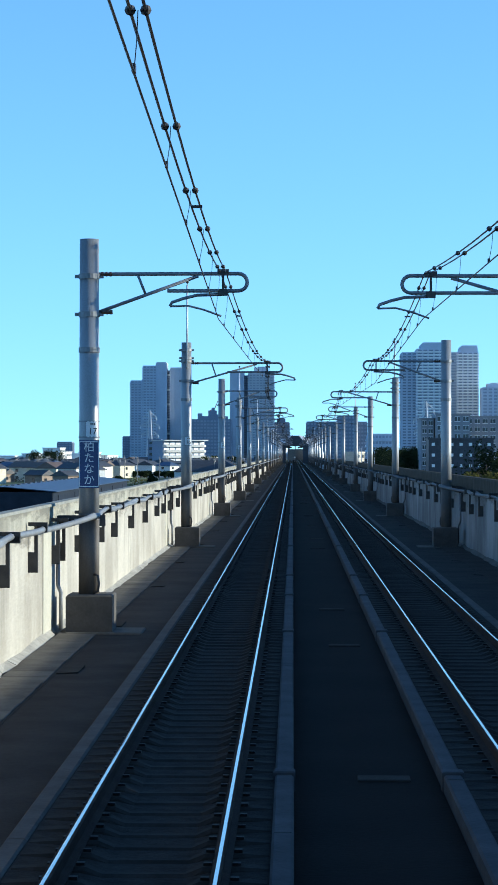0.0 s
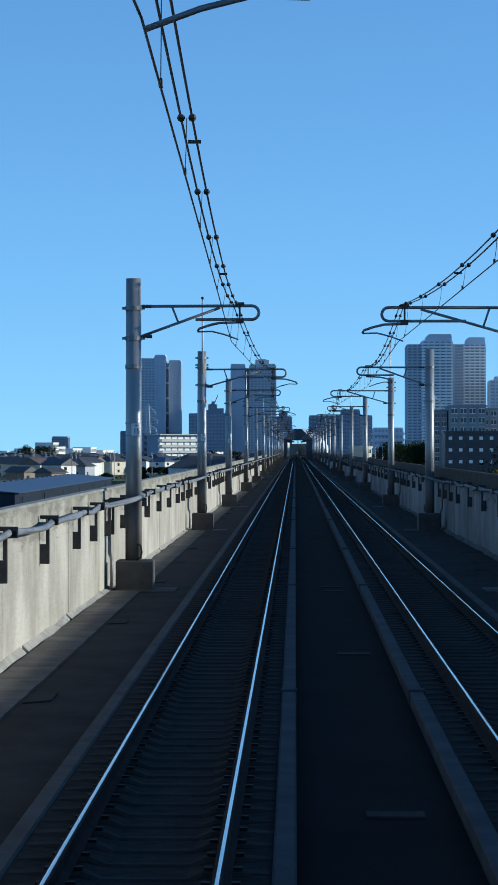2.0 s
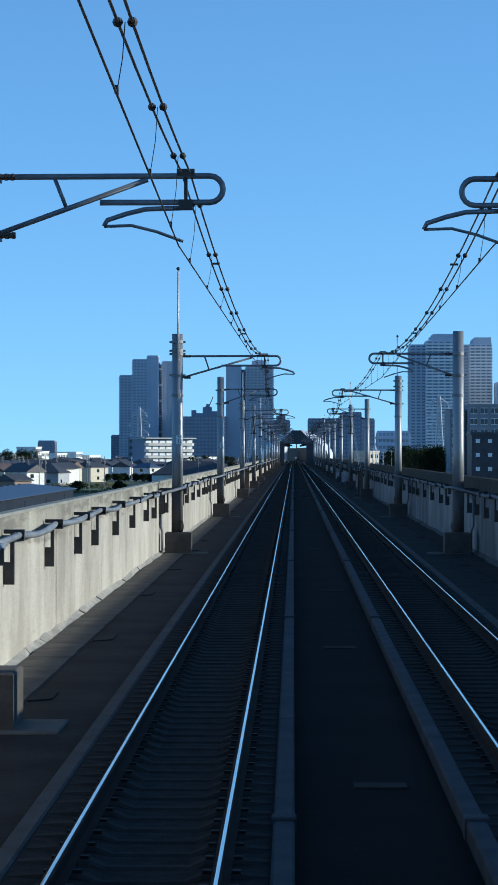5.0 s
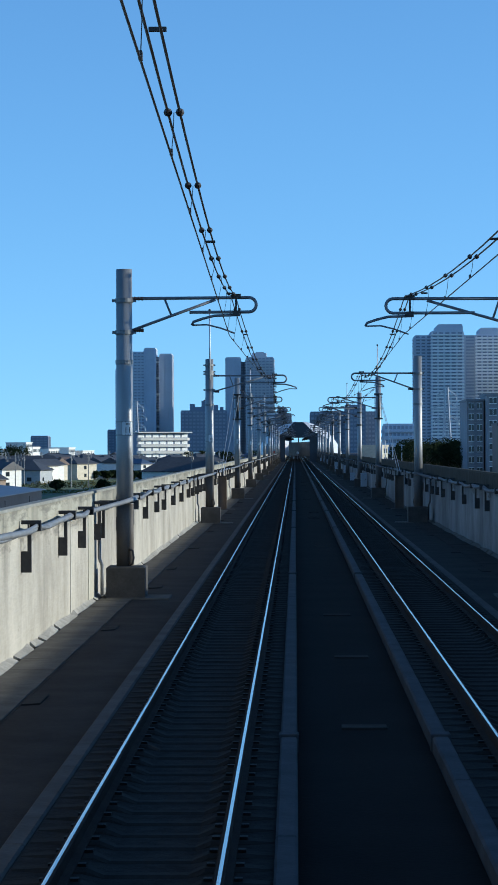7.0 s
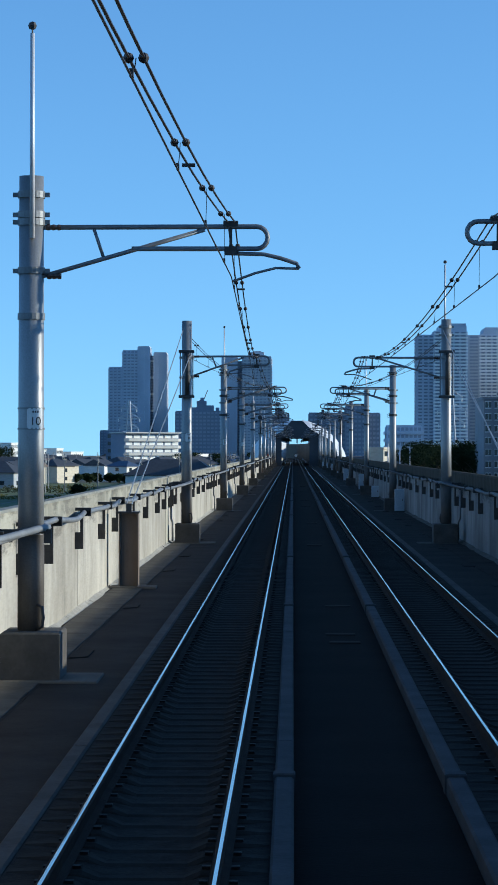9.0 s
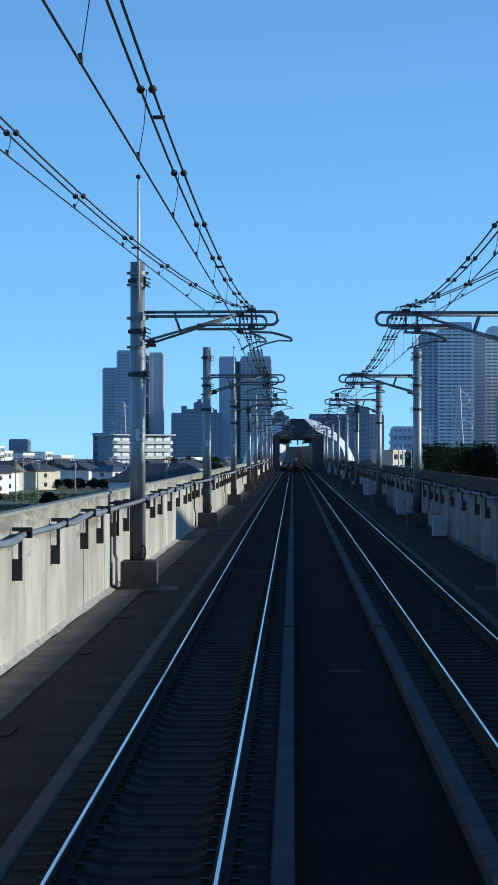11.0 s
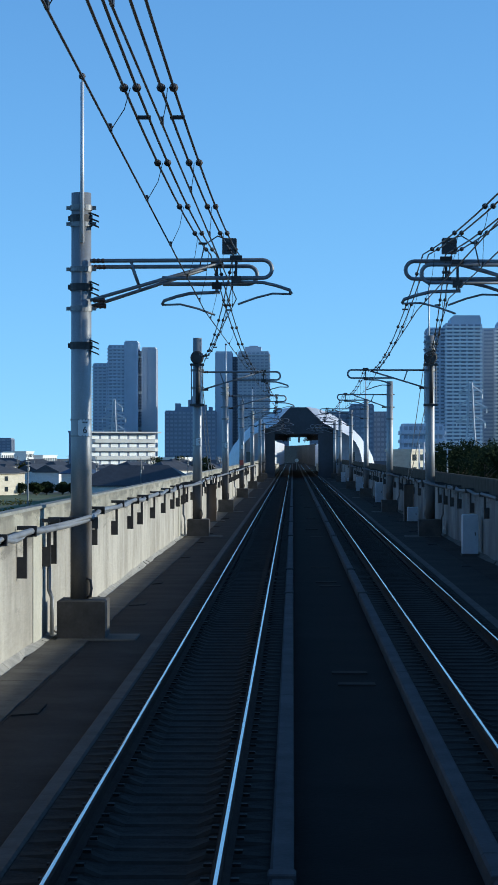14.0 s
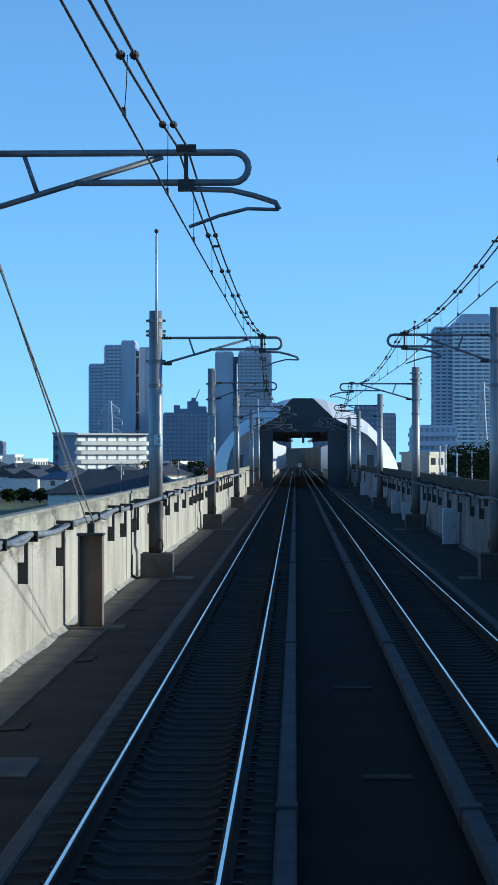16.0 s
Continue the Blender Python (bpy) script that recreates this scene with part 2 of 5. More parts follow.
MAT = {
    "wall": wall_concrete("weathered_wall_concrete", (0.275, 0.255, 0.215), (0.42, 0.395, 0.34), (0.14, 0.13, 0.112)),
    "coping": surface("coping_concrete", (0.17, 0.168, 0.145), (0.27, 0.265, 0.23), 1.2, 0.9, bump=0.4, grain=18, stretch=(1, 1, 0.5)),
    # stained wall concrete again, darkened for the shade on the right parapet
    "wall_shade": wall_concrete("shaded_wall_concrete", (0.1, 0.097, 0.09), (0.2, 0.195, 0.182), (0.034, 0.031, 0.028), 1.75, 0.95, 0.45),
    "coping_brown": surface("brown_coping_concrete", (0.035, 0.03, 0.022), (0.075, 0.066, 0.052), 1.6, 0.95, bump=0.6, grain=22, spec=0.1),
    "plaster_pale": surface("pale_patched_plaster", (0.36, 0.345, 0.285), (0.46, 0.44, 0.37), 1.4, 0.9, bump=0.3, grain=20, stretch=(1, 0.3, 0.5)),
    "mortar": surface("flaking_mortar", (0.24, 0.228, 0.2), (0.38, 0.36, 0.315), 3.0, 0.9, bump=0.6, grain=30),
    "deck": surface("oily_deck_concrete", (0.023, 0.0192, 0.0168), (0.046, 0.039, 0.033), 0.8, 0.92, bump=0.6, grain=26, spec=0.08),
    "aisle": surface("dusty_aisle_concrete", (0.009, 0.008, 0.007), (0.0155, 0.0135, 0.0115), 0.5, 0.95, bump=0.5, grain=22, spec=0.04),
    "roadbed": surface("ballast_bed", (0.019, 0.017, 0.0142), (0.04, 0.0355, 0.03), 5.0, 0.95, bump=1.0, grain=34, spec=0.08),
    "sleeper": surface("sleeper_concrete", (0.026, 0.0235, 0.02), (0.043, 0.038, 0.0325), 3.0, 0.9, bump=0.4, grain=30, vary=0.25, spec=0.08),
    "kerb": surface("kerb_concrete", (0.047, 0.047, 0.049), (0.078, 0.078, 0.079), 1.4, 0.85, bump=0.4, grain=24, spec=0.08),
    "kerb_rust": surface("rust_dusted_kerb", (0.074, 0.064, 0.055), (0.118, 0.103, 0.09), 1.6, 0.88, bump=0.4, grain=24, spec=0.08),
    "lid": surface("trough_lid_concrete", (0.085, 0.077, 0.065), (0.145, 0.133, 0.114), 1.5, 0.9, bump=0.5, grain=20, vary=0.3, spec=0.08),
    "block": surface("plinth_concrete", (0.05, 0.045, 0.039), (0.095, 0.086, 0.075), 2.2, 0.9, bump=0.5, grain=20, vary=0.15),
    "rail_head": surface("polished_rail_steel", (0.84, 0.78, 0.69), (0.94, 0.88, 0.79), 2.0, 0.16, 1.0, bump=0.03, grain=90, stretch=(8, 0.3, 1)),
    "rail_web": surface("rusty_rail_web", (0.018, 0.012, 0.01), (0.034, 0.024, 0.018), 3.0, 0.85, 0.0, bump=0.5, grain=40, spec=0.08),
    "fastening": surface("rail_fastening_iron", (0.015, 0.0145, 0.014), (0.026, 0.024, 0.023), 6.0, 0.6, 0.4, bump=0.3, spec=0.08),
    "galv": surface("galvanised_steel", (0.22, 0.225, 0.23), (0.3, 0.305, 0.31), 2.5, 0.38, 0.4, bump=0.12, grain=50, stretch=(1, 1, 0.25), rough2=0.48, spec=0.4),
    "mast_foot": surface("grimy_brown_mast_paint", (0.075, 0.066, 0.058), (0.15, 0.135, 0.12), 2.2, 0.7, 0.0, bump=0.2, grain=40, stretch=(1, 1, 0.3), spec=0.25),
    "wall_rim": wall_concrete("weathered_wall_rim", (0.24, 0.225, 0.18), (0.36, 0.345, 0.28), (0.12, 0.113, 0.092), 1.9, 0.5),
    "sleeve": surface("dull_zinc_band", (0.14, 0.145, 0.15), (0.22, 0.225, 0.23), 3.0, 0.5, 0.4, bump=0.15),
    "arm": surface("bracket_tube_steel", (0.13, 0.14, 0.155), (0.21, 0.22, 0.235), 3.0, 0.5, 0.4, bump=0.1),
    "dark_steel": surface("dark_painted_steel", (0.028, 0.028, 0.03), (0.06, 0.056, 0.052), 5.0, 0.6, 0.2, bump=0.25),
    "rust_steel": surface("rust_brown_column_steel", (0.12, 0.095, 0.078), (0.22, 0.165, 0.125), 2.5, 0.75, 0.1, bump=0.3, stretch=(1, 1, 0.3)),
    "strand": surface("pale_strand", (0.5, 0.51, 0.53), (0.62, 0.63, 0.65), 2.0, 0.5, 0.3, bump=0.0),
    "wire": surface("tarnished_copper_wire", (0.035, 0.033, 0.032), (0.07, 0.06, 0.055), 4.0, 0.5, 0.6, bump=0.0),
    "insul": surface("brown_porcelain", (0.05, 0.03, 0.022), (0.09, 0.05, 0.035), 6.0, 0.2, 0.0, bump=0.0),
    "cable_dark": surface("dark_cable_sheath", (0.03, 0.03, 0.033), (0.055, 0.055, 0.058), 2.0, 0.6, 0.0, bump=0.15),
    "cable": surface("grey_cable_sheath", (0.12, 0.128, 0.14), (0.2, 0.21, 0.222), 2.0, 0.55, 0.0, bump=0.15),
    "white_plate": surface("white_enamel", (0.56, 0.57, 0.56), (0.68, 0.68, 0.67), 3.0, 0.4, bump=0.05),
    "blue_plate": surface("dark_blue_enamel", (0.012, 0.03, 0.10), (0.02, 0.045, 0.14), 3.0, 0.35, bump=0.05),
    "black_ink": surface("black_lettering", (0.015, 0.015, 0.016), (0.025, 0.025, 0.026), 3.0, 0.5, bump=0.0),
    "cabinet": surface("pale_blue_grey_cabinet_paint", (0.36, 0.41, 0.45), (0.46, 0.51, 0.55), 2.0, 0.45, bump=0.1, vary=0.15),
    "red": surface("dull_red_paint", (0.30, 0.05, 0.035), (0.40, 0.08, 0.05), 3.0, 0.5, bump=0.1),
    "grass": surface("field_grass", (0.045, 0.075, 0.022), (0.11, 0.14, 0.05), 0.03, 0.95, bump=0.8, grain=1.2),
    "ground": surface("town_ground", (0.07, 0.085, 0.05), (0.14, 0.13, 0.11), 0.02, 0.95, bump=0.5, grain=0.8),
    "asphalt": surface("asphalt", (0.045, 0.045, 0.047), (0.065, 0.065, 0.067), 0.5, 0.9, bump=0.3, grain=15),
    "leaf": surface("broad_leaf", (0.014, 0.023, 0.011), (0.03, 0.042, 0.018), 0.9, 0.9, spec=0.05, bump=0.0, vary=0.3),
    "leaf_gold": surface("autumn_leaf", (0.07, 0.07, 0.018), (0.13, 0.115, 0.03), 0.9, 0.9, spec=0.05, bump=0.0, vary=0.3),
    "bark": surface("bark", (0.07, 0.05, 0.038), (0.12, 0.095, 0.07), 3.0, 0.9, bump=0.6),
    "glass": surface("dark_window_glass", (0.02, 0.028, 0.035), (0.035, 0.045, 0.055), 0.4, 0.08, 0.0, bump=0.0),
    # distance haze is painted into the tower colours as a pale blue lift
    "tower_glass": surface("hazy_tower_glazing", (0.26, 0.30, 0.36), (0.32, 0.36, 0.43), 0.2, 0.3, 0.0, bump=0.0),
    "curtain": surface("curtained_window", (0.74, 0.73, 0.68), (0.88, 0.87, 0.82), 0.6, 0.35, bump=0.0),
    "tower": surface("hazy_tower_cladding", (0.44, 0.49, 0.57), (0.52, 0.57, 0.65), 0.05, 0.8, bump=0.1, grain=2.0, vary=0.1),
    "tower_dark": surface("hazy_dark_cladding", (0.18, 0.215, 0.28), (0.235, 0.27, 0.335), 0.05, 0.8, bump=0.1, grain=2.0),
    "tower_warm": surface("hazy_grey_cladding", (0.45, 0.475, 0.52), (0.51, 0.535, 0.58), 0.06, 0.8, bump=0.1, grain=2.0),
    "flats": surface("grey_flats_plaster", (0.2, 0.21, 0.23), (0.26, 0.27, 0.29), 0.1, 0.8, bump=0.1, grain=3.0),
    "slab_white": surface("white_balcony_paint", (0.74, 0.74, 0.72), (0.84, 0.84, 0.82), 0.15, 0.75, bump=0.1, grain=4.0, vary=0.1),
    "slab_cream": surface("cream_balcony_paint", (0.47, 0.46, 0.42), (0.56, 0.55, 0.51), 0.2, 0.8, bump=0.1, grain=4.0, vary=0.1),
    "house_white": surface("white_house_siding", (0.66, 0.65, 0.61), (0.78, 0.77, 0.73), 0.5, 0.8, bump=0.2, grain=9, stretch=(1, 1, 3)),
    "house_cream": surface("cream_house_siding", (0.50, 0.45, 0.35), (0.62, 0.57, 0.46), 0.5, 0.8, bump=0.2, grain=9, stretch=(1, 1, 3)),
    "house_brown": surface("brown_house_siding", (0.20, 0.15, 0.115), (0.28, 0.215, 0.17), 0.5, 0.8, bump=0.2, grain=9, stretch=(1, 1, 3)),
    "house_grey": surface("grey_house_siding", (0.30, 0.32, 0.34), (0.40, 0.42, 0.44), 0.5, 0.8, bump=0.2, grain=9, stretch=(1, 1, 3)),
    "roof_dark": surface("dark_slate_roof", (0.035, 0.037, 0.042), (0.06, 0.062, 0.07), 0.8, 0.6, bump=0.4, grain=5, vary=0.2),
    "roof_blue": surface("blue_tile_roof", (0.035, 0.06, 0.11), (0.06, 0.09, 0.15), 0.8, 0.5, bump=0.4, grain=5, vary=0.2),
    "roof_brown": surface("brown_tile_roof", (0.09, 0.06, 0.045), (0.13, 0.09, 0.07), 0.8, 0.6, bump=0.4, grain=5, vary=0.2),
    "navy_sheet": surface("navy_profiled_sheet", (0.014, 0.018, 0.028), (0.024, 0.03, 0.045), 0.6, 0.6, bump=0.3, grain=5, spec=0.2),
    "shell": surface("white_station_shell_panel", (0.55, 0.56, 0.58), (0.63, 0.64, 0.66), 0.2, 0.5, bump=0.08, grain=3),
    "shell_grey": surface("grey_station_end_wall", (0.25, 0.27, 0.30), (0.32, 0.34, 0.37), 0.2, 0.6, bump=0.1, grain=3),
    "shell_dark": surface("dark_station_gable", (0.03, 0.034, 0.042), (0.05, 0.056, 0.068), 0.3, 0.6, bump=0.1, grain=3),
    "platform": surface("platform_paving", (0.32, 0.31, 0.29), (0.42, 0.41, 0.38), 0.4, 0.85, bump=0.2, grain=6),
    "steel_paint": surface("pale_lattice_paint", (0.48, 0.5, 0.52), (0.56, 0.58, 0.6), 0.5, 0.6, 0.0, bump=0.0),
}


# ---- mesh helpers ----
class Shape:
    """Collects vertices and faces of one mesh."""

    def __init__(self):
        self.v, self.f = [], []

    def add(self, vs, fs):
        k = len(self.v)
        self.v += [tuple(p) for p in vs]
        self.f += [tuple(i + k for i in f) for f in fs]
        return self

    def box(self, x0, x1, y0, y1, z0, z1):
        return self.add([(x, y, z) for z in (z0, z1) for y in (y0, y1) for x in (x0, x1)],
                        [(0, 2, 3, 1), (4, 5, 7, 6), (0, 1, 5, 4), (2, 6, 7, 3), (0, 4, 6, 2), (1, 3, 7, 5)])

    def bevel_box(self, x0, x1, y0, y1, z0, z1, c):
        """A box whose upper rim is chamfered by c."""
        lo = [(x0, y0, z0), (x1, y0, z0), (x1, y1, z0), (x0, y1, z0)]
        mid = [(x, y, z1 - c) for x, y, _ in lo]
        top = [(x0 + c, y0 + c, z1), (x1 - c, y0 + c, z1), (x1 - c, y1 - c, z1), (x0 + c, y1 - c, z1)]
        fs = [(3, 2, 1, 0), (8, 9, 10, 11)]
        for r in (0, 4):
            fs += [(r + i, r + (i + 1) % 4, r + 4 + (i + 1) % 4, r + 4 + i) for i in range(4)]
        return self.add(lo + mid + top, fs)

    def tube(self, pts, r, n=8, caps=True):
        pts = [Vector(p) for p in pts]
        rs = r if isinstance(r, (list, tuple)) else [r] * len(pts)
        rings, side = [], None
        for i, p in enumerate(pts):
            d = (pts[min(i + 1, len(pts) - 1)] - pts[max(i - 1, 0)]).normalized()
            if side is None:
                side = d.orthogonal().normalized()
            side = (side - d * side.dot(d)).normalized()
            up = d.cross(side)
            rings.append([p + (side * math.cos(a) + up * math.sin(a)) * rs[i] for a in (2 * math.pi * k / n for k in range(n))])
        fs = [(i * n + k, i * n + (k + 1) % n, (i + 1) * n + (k + 1) % n, (i + 1) * n + k) for i in range(len(pts) - 1) for k in range(n)]
        if caps:
            fs += [tuple(range(n))[::-1], tuple((len(pts) - 1) * n + k for k in range(n))]
        return self.add([v for ring in rings for v in ring], fs)

    def ball(self, c, r, n=6, squash=1.0):
        c = Vector(c)
        m = 4
        vs = [c + Vector((r * math.sin(math.pi * i / m) * math.cos(2 * math.pi * k / n), r * squash * math.sin(math.pi * i / m) * math.sin(2 * math.pi * k / n), r * math.cos(math.pi * i / m)))
              for i in range(1, m) for k in range(n)] + [c + Vector((0, 0, r)), c - Vector((0, 0, r))]
        fs = [(i * n + k, (i + 1) * n + k, (i + 1) * n + (k + 1) % n, i * n + (k + 1) % n) for i in range(m - 2) for k in range(n)]
        t, b = (m - 1) * n, (m - 1) * n + 1
        fs += [(t, k, (k + 1) % n) for k in range(n)] + [(b, (m - 2) * n + (k + 1) % n, (m - 2) * n + k) for k in range(n)]
        return self.add(vs, fs)

    def extrude_y(self, profile, y0, y1, closed=True):
        """A profile of (x, z) drawn out along the line."""
        n = len(profile)
        fs = [(i, (i + 1) % n, n + (i + 1) % n, n + i) for i in range(n if closed else n - 1)]
        if closed:
            fs += [tuple(range(n))[::-1], tuple(n + i for i in range(n))]
        return self.add([(x, y, z) for y in (y0, y1) for x, z in profile], fs)

    def mesh(self, name, mat, smooth=False):
        me = bpy.data.meshes.new(name)
        me.from_pydata(self.v, [], self.f)
        me.materials.append(mat)
        b = bmesh.new()
        b.from_mesh(me)
        bmesh.ops.recalc_face_normals(b, faces=b.faces)
        b.to_mesh(me)
        b.free()
        if smooth:
            me.polygons.foreach_set("use_smooth", [True] * len(me.polygons))
        me.update()
        return me


def part(name, shape, mat, parent, label="", smooth=False, kind=""):
    ob = new(name, shape if isinstance(shape, bpy.types.Mesh) else shape.mesh(name, MAT[mat], smooth))
    ob.parent = parent
    return tagged(ob, label=label, kind=kind)


def thing(name, label, category, group="", at=(0, 0, 0), kind="", turn=0.0):
    ob = new(name)
    ob.matrix_world = pose(*at, 0, 0, turn)
    ob.empty_display_size = 0.2
    return tagged(ob, label, category, group, kind)


def solid(name, shape, mat, label, category, kind="", smooth=False, group=""):
    return tagged(new(name, shape.mesh(name, MAT[mat], smooth)), label, category, group, kind)


def row_of_pieces(name, parent, me, places, own=300):
    """The first pieces as objects that share one mesh; what lies beyond them as one joined part."""
    for x, y, z in places[:own]:
        ob = new(name, me)
        ob.location = (x, y, z)
        ob.parent = parent
    rest = places[own:]
    if rest:
        vs = [v.co.copy() for v in me.vertices]
        fs = [tuple(p.vertices) for p in me.polygons]
        s = Shape()
        for p in rest:
            s.add([v + Vector(p) for v in vs], fs)
        m = bpy.data.meshes.new(name + "_row")
        m.from_pydata(s.v, [], s.f)
        m.materials.append(me.materials[0])
        ob = new(name + "_row", m)
        ob.parent = parent
        tagged(ob, kind="stuff")


# ---- the line ----
Y_BACK, Y_END = -70.0, 1225.0
TRACKS = (-1.85, 1.76)
FLOOR = -0.28
GROUND = -8.6
WALL_X = 4.93
WALL_TOP = {-1: 1.95, 1: 2.08}
POLE_X = 4.32
MAST_OUT = {7: 0.05}  # a mast that stands a little further out
POLES = [-37.0, 2.5, 42.2, 80.8, 120.8, 159.8, 196.9, 244.7, 287.7, 337.9, 386.0, 429.2, 473.6, 518.3, 567.8, 605.3, 646.5, 690.0, 740.0, 773.0]

# ---- ground and viaduct ----
g = Shape()
ring = [(-6000, -1500), (6000, -1500), (6000, 9000), (-6000, 9000)]
g.add([(x, y, GROUND) for x, y in ring], [(0, 1, 2, 3)])
solid("ground", g, "ground", "wide flat town ground of worn grass and soil", "ground", "structure")
for x0, x1, y0, y1 in ((-60, -14, 330, 620), (-140, -63, 480, 1150), (-62, -16, 621, 1150), (-190, -141, 700, 1150)):
    f = Shape()
    f.add([(x0, y0, GROUND + 0.03), (x1, y0, GROUND + 0.03), (x1, y1, GROUND + 0.03), (x0, y1, GROUND + 0.03)], [(0, 1, 2, 3)])
    solid("field", f, "grass", "flat field of rough green grass beside the viaduct", "field", "structure")

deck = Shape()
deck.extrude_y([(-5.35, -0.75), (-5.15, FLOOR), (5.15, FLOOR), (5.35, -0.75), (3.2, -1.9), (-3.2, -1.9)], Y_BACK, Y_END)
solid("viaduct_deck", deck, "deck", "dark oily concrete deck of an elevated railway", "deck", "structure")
for k in range(33):
    p = Shape()
    y = -60 + 40 * k
    p.add([(-1.6, y - 1.1, GROUND), (1.6, y - 1.1, GROUND), (1.6, y + 1.1, GROUND), (-1.6, y + 1.1, GROUND),
           (-3.1, y - 1.1, -1.88), (3.1, y - 1.1, -1.88), (3.1, y + 1.1, -1.88), (-3.1, y + 1.1, -1.88)],
          [(3, 2, 1, 0), (4, 5, 6, 7), (0, 1, 5, 4), (1, 2, 6, 5), (2, 3, 7, 6), (3, 0, 4, 7)])
    solid("pier", p, "block", "tapered concrete pier that carries the viaduct", "pier", "structure", group="piers of the viaduct")


def roadbed(xc):
    """Bed of one track between two kerbs, with its sleepers laid on it later."""
    b = Shape()
    b.extrude_y([(xc - 0.98, FLOOR - 0.02), (xc - 0.98, -0.19), (xc - 0.45, -0.205), (xc - 0.3, -0.245), (xc + 0.3, -0.245), (xc + 0.45, -0.205), (xc + 0.98, -0.19), (xc + 0.98, FLOOR - 0.02)], Y_BACK, Y_END)
    return solid("track_bed", b, "roadbed", "dark ballast bed between two low concrete kerbs", "track bed", "structure")


JOINTS = (22.3, 40.1, 50.4, 58.6, 77.2, 97, 119.8, 138.8, 168, 189, 213, 236, 262, 294, 327, 351, 372, 415, 447, 471, 494.5, 528.6, 539, 564, 582, 611, 640, 672)
beds = [roadbed(x) for x in TRACKS]
# kerbs in lengths with open joints; the inner ones are paler
for xc, bed in zip(TRACKS, beds):
    inner = 1 if xc < 0 else -1
    for side in (-1, 1):
        pale = side == inner
        k = Shape()
        k.bevel_box(-0.085, 0.085, 0.003, 14.797, FLOOR - 0.02, -0.115 if pale else -0.17, 0.02)
        me = k.mesh("kerb", MAT["kerb" if pale else "kerb_rust"])
        x = xc + side * (1.0 if pale and xc < 0 else 1.07)
        row_of_pieces("kerb", bed, me, [(x, Y_BACK + 14.8 * i + (3.1 if xc > 0 else 0), 0.0) for i in range(86)])
        c = Shape()
        c.bevel_box(-0.1, 0.1, -0.11, 0.11, FLOOR, -0.085 if pale else -0.145, 0.012)
        me = c.mesh("joint_cap", MAT["kerb" if pale else "kerb_rust"])
        if pale:
            row_of_pieces("joint_cap", bed, me, [(x, y, 0) for y in JOINTS])
    # rail fastenings: a base plate and two clips a sleeper and rail, joined
    fx = Shape()
    for i in range(int((760 - 8) / 0.6)):
        y = 8 + 0.6 * i
        for s in (-0.566, 0.566):
            for d in (-0.105, 0.105):
                fx.box(xc + s + d - 0.03, xc + s + d + 0.03, y - 0.035, y + 0.035, -0.166, -0.146)
    part("fastening", fx, "fastening", bed, "dark iron rail clips", kind="stuff")

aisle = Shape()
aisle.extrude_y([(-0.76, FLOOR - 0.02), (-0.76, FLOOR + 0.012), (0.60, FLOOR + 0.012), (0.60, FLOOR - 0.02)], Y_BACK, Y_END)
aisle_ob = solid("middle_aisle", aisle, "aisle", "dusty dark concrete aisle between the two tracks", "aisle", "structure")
rnd = random.Random(5)
cov = Shape()
cov.bevel_box(-0.25, 0.25, -0.16, 0.16, 0, 0.022, 0.008)
cov_me = cov.mesh("cover_strip", MAT["sleeper"])
y = 14.0
spots = []
while y < 720:
    spots.append((0.02 + rnd.uniform(-0.1, 0.1), y, FLOOR + 0.012))
    if rnd.random() < 0.15:
        spots.append((0.02, y + 1.7, FLOOR + 0.012))
    y += rnd.choice((9.0, 16.0, 24.0, 31.0))
row_of_pieces("cover_strip", aisle_ob, cov_me, spots)

# rails: foot, web and a polished head
for xc in TRACKS:
    for s in (-0.566, 0.566):
        r = thing("rail", "long steel rail with a bright polished head and rusty web", "rail", "running rails")
        x = xc + s
        w = Shape()
        w.extrude_y([(x - 0.07, -0.165), (x - 0.07, -0.155), (x - 0.012, -0.135), (x - 0.009, -0.05), (x - 0.034, -0.036), (x - 0.034, -0.01), (x - 0.027, -0.003), (x + 0.027, -0.003), (x + 0.034, -0.01), (x + 0.034, -0.036), (x + 0.009, -0.05), (x + 0.012, -0.135), (x + 0.07, -0.155), (x + 0.07, -0.165)], Y_BACK, Y_END)
        part("web", w, "rail_web", r, "rusty rail web and foot")
        h = Shape()
        h.extrude_y([(x - 0.0145, -0.004), (x - 0.0135, -0.001), (x, 0.001), (x + 0.0135, -0.001), (x + 0.0145, -0.004)], Y_BACK, Y_END)
        part("head", h, "rail_head", r, "polished bright rail head")


# ---- parapet walls ----
def parapet(side):
    w = thing("wall_left" if side < 0 else "wall_right", "pale streaked concrete parapet wall along the viaduct" if side < 0 else "stained concrete parapet wall with shade painted into its colour", "wall", kind="structure")
    return w


walls = {-1: parapet(-1), 1: parapet(1)}
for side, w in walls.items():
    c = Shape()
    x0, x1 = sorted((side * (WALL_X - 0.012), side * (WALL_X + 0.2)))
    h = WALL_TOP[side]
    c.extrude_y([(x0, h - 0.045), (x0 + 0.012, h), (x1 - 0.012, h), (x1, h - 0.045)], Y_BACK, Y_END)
    part("coping", c, "coping" if side < 0 else "coping_brown", w, "dirty rounded concrete coping" if side < 0 else "dark brown concrete coping")

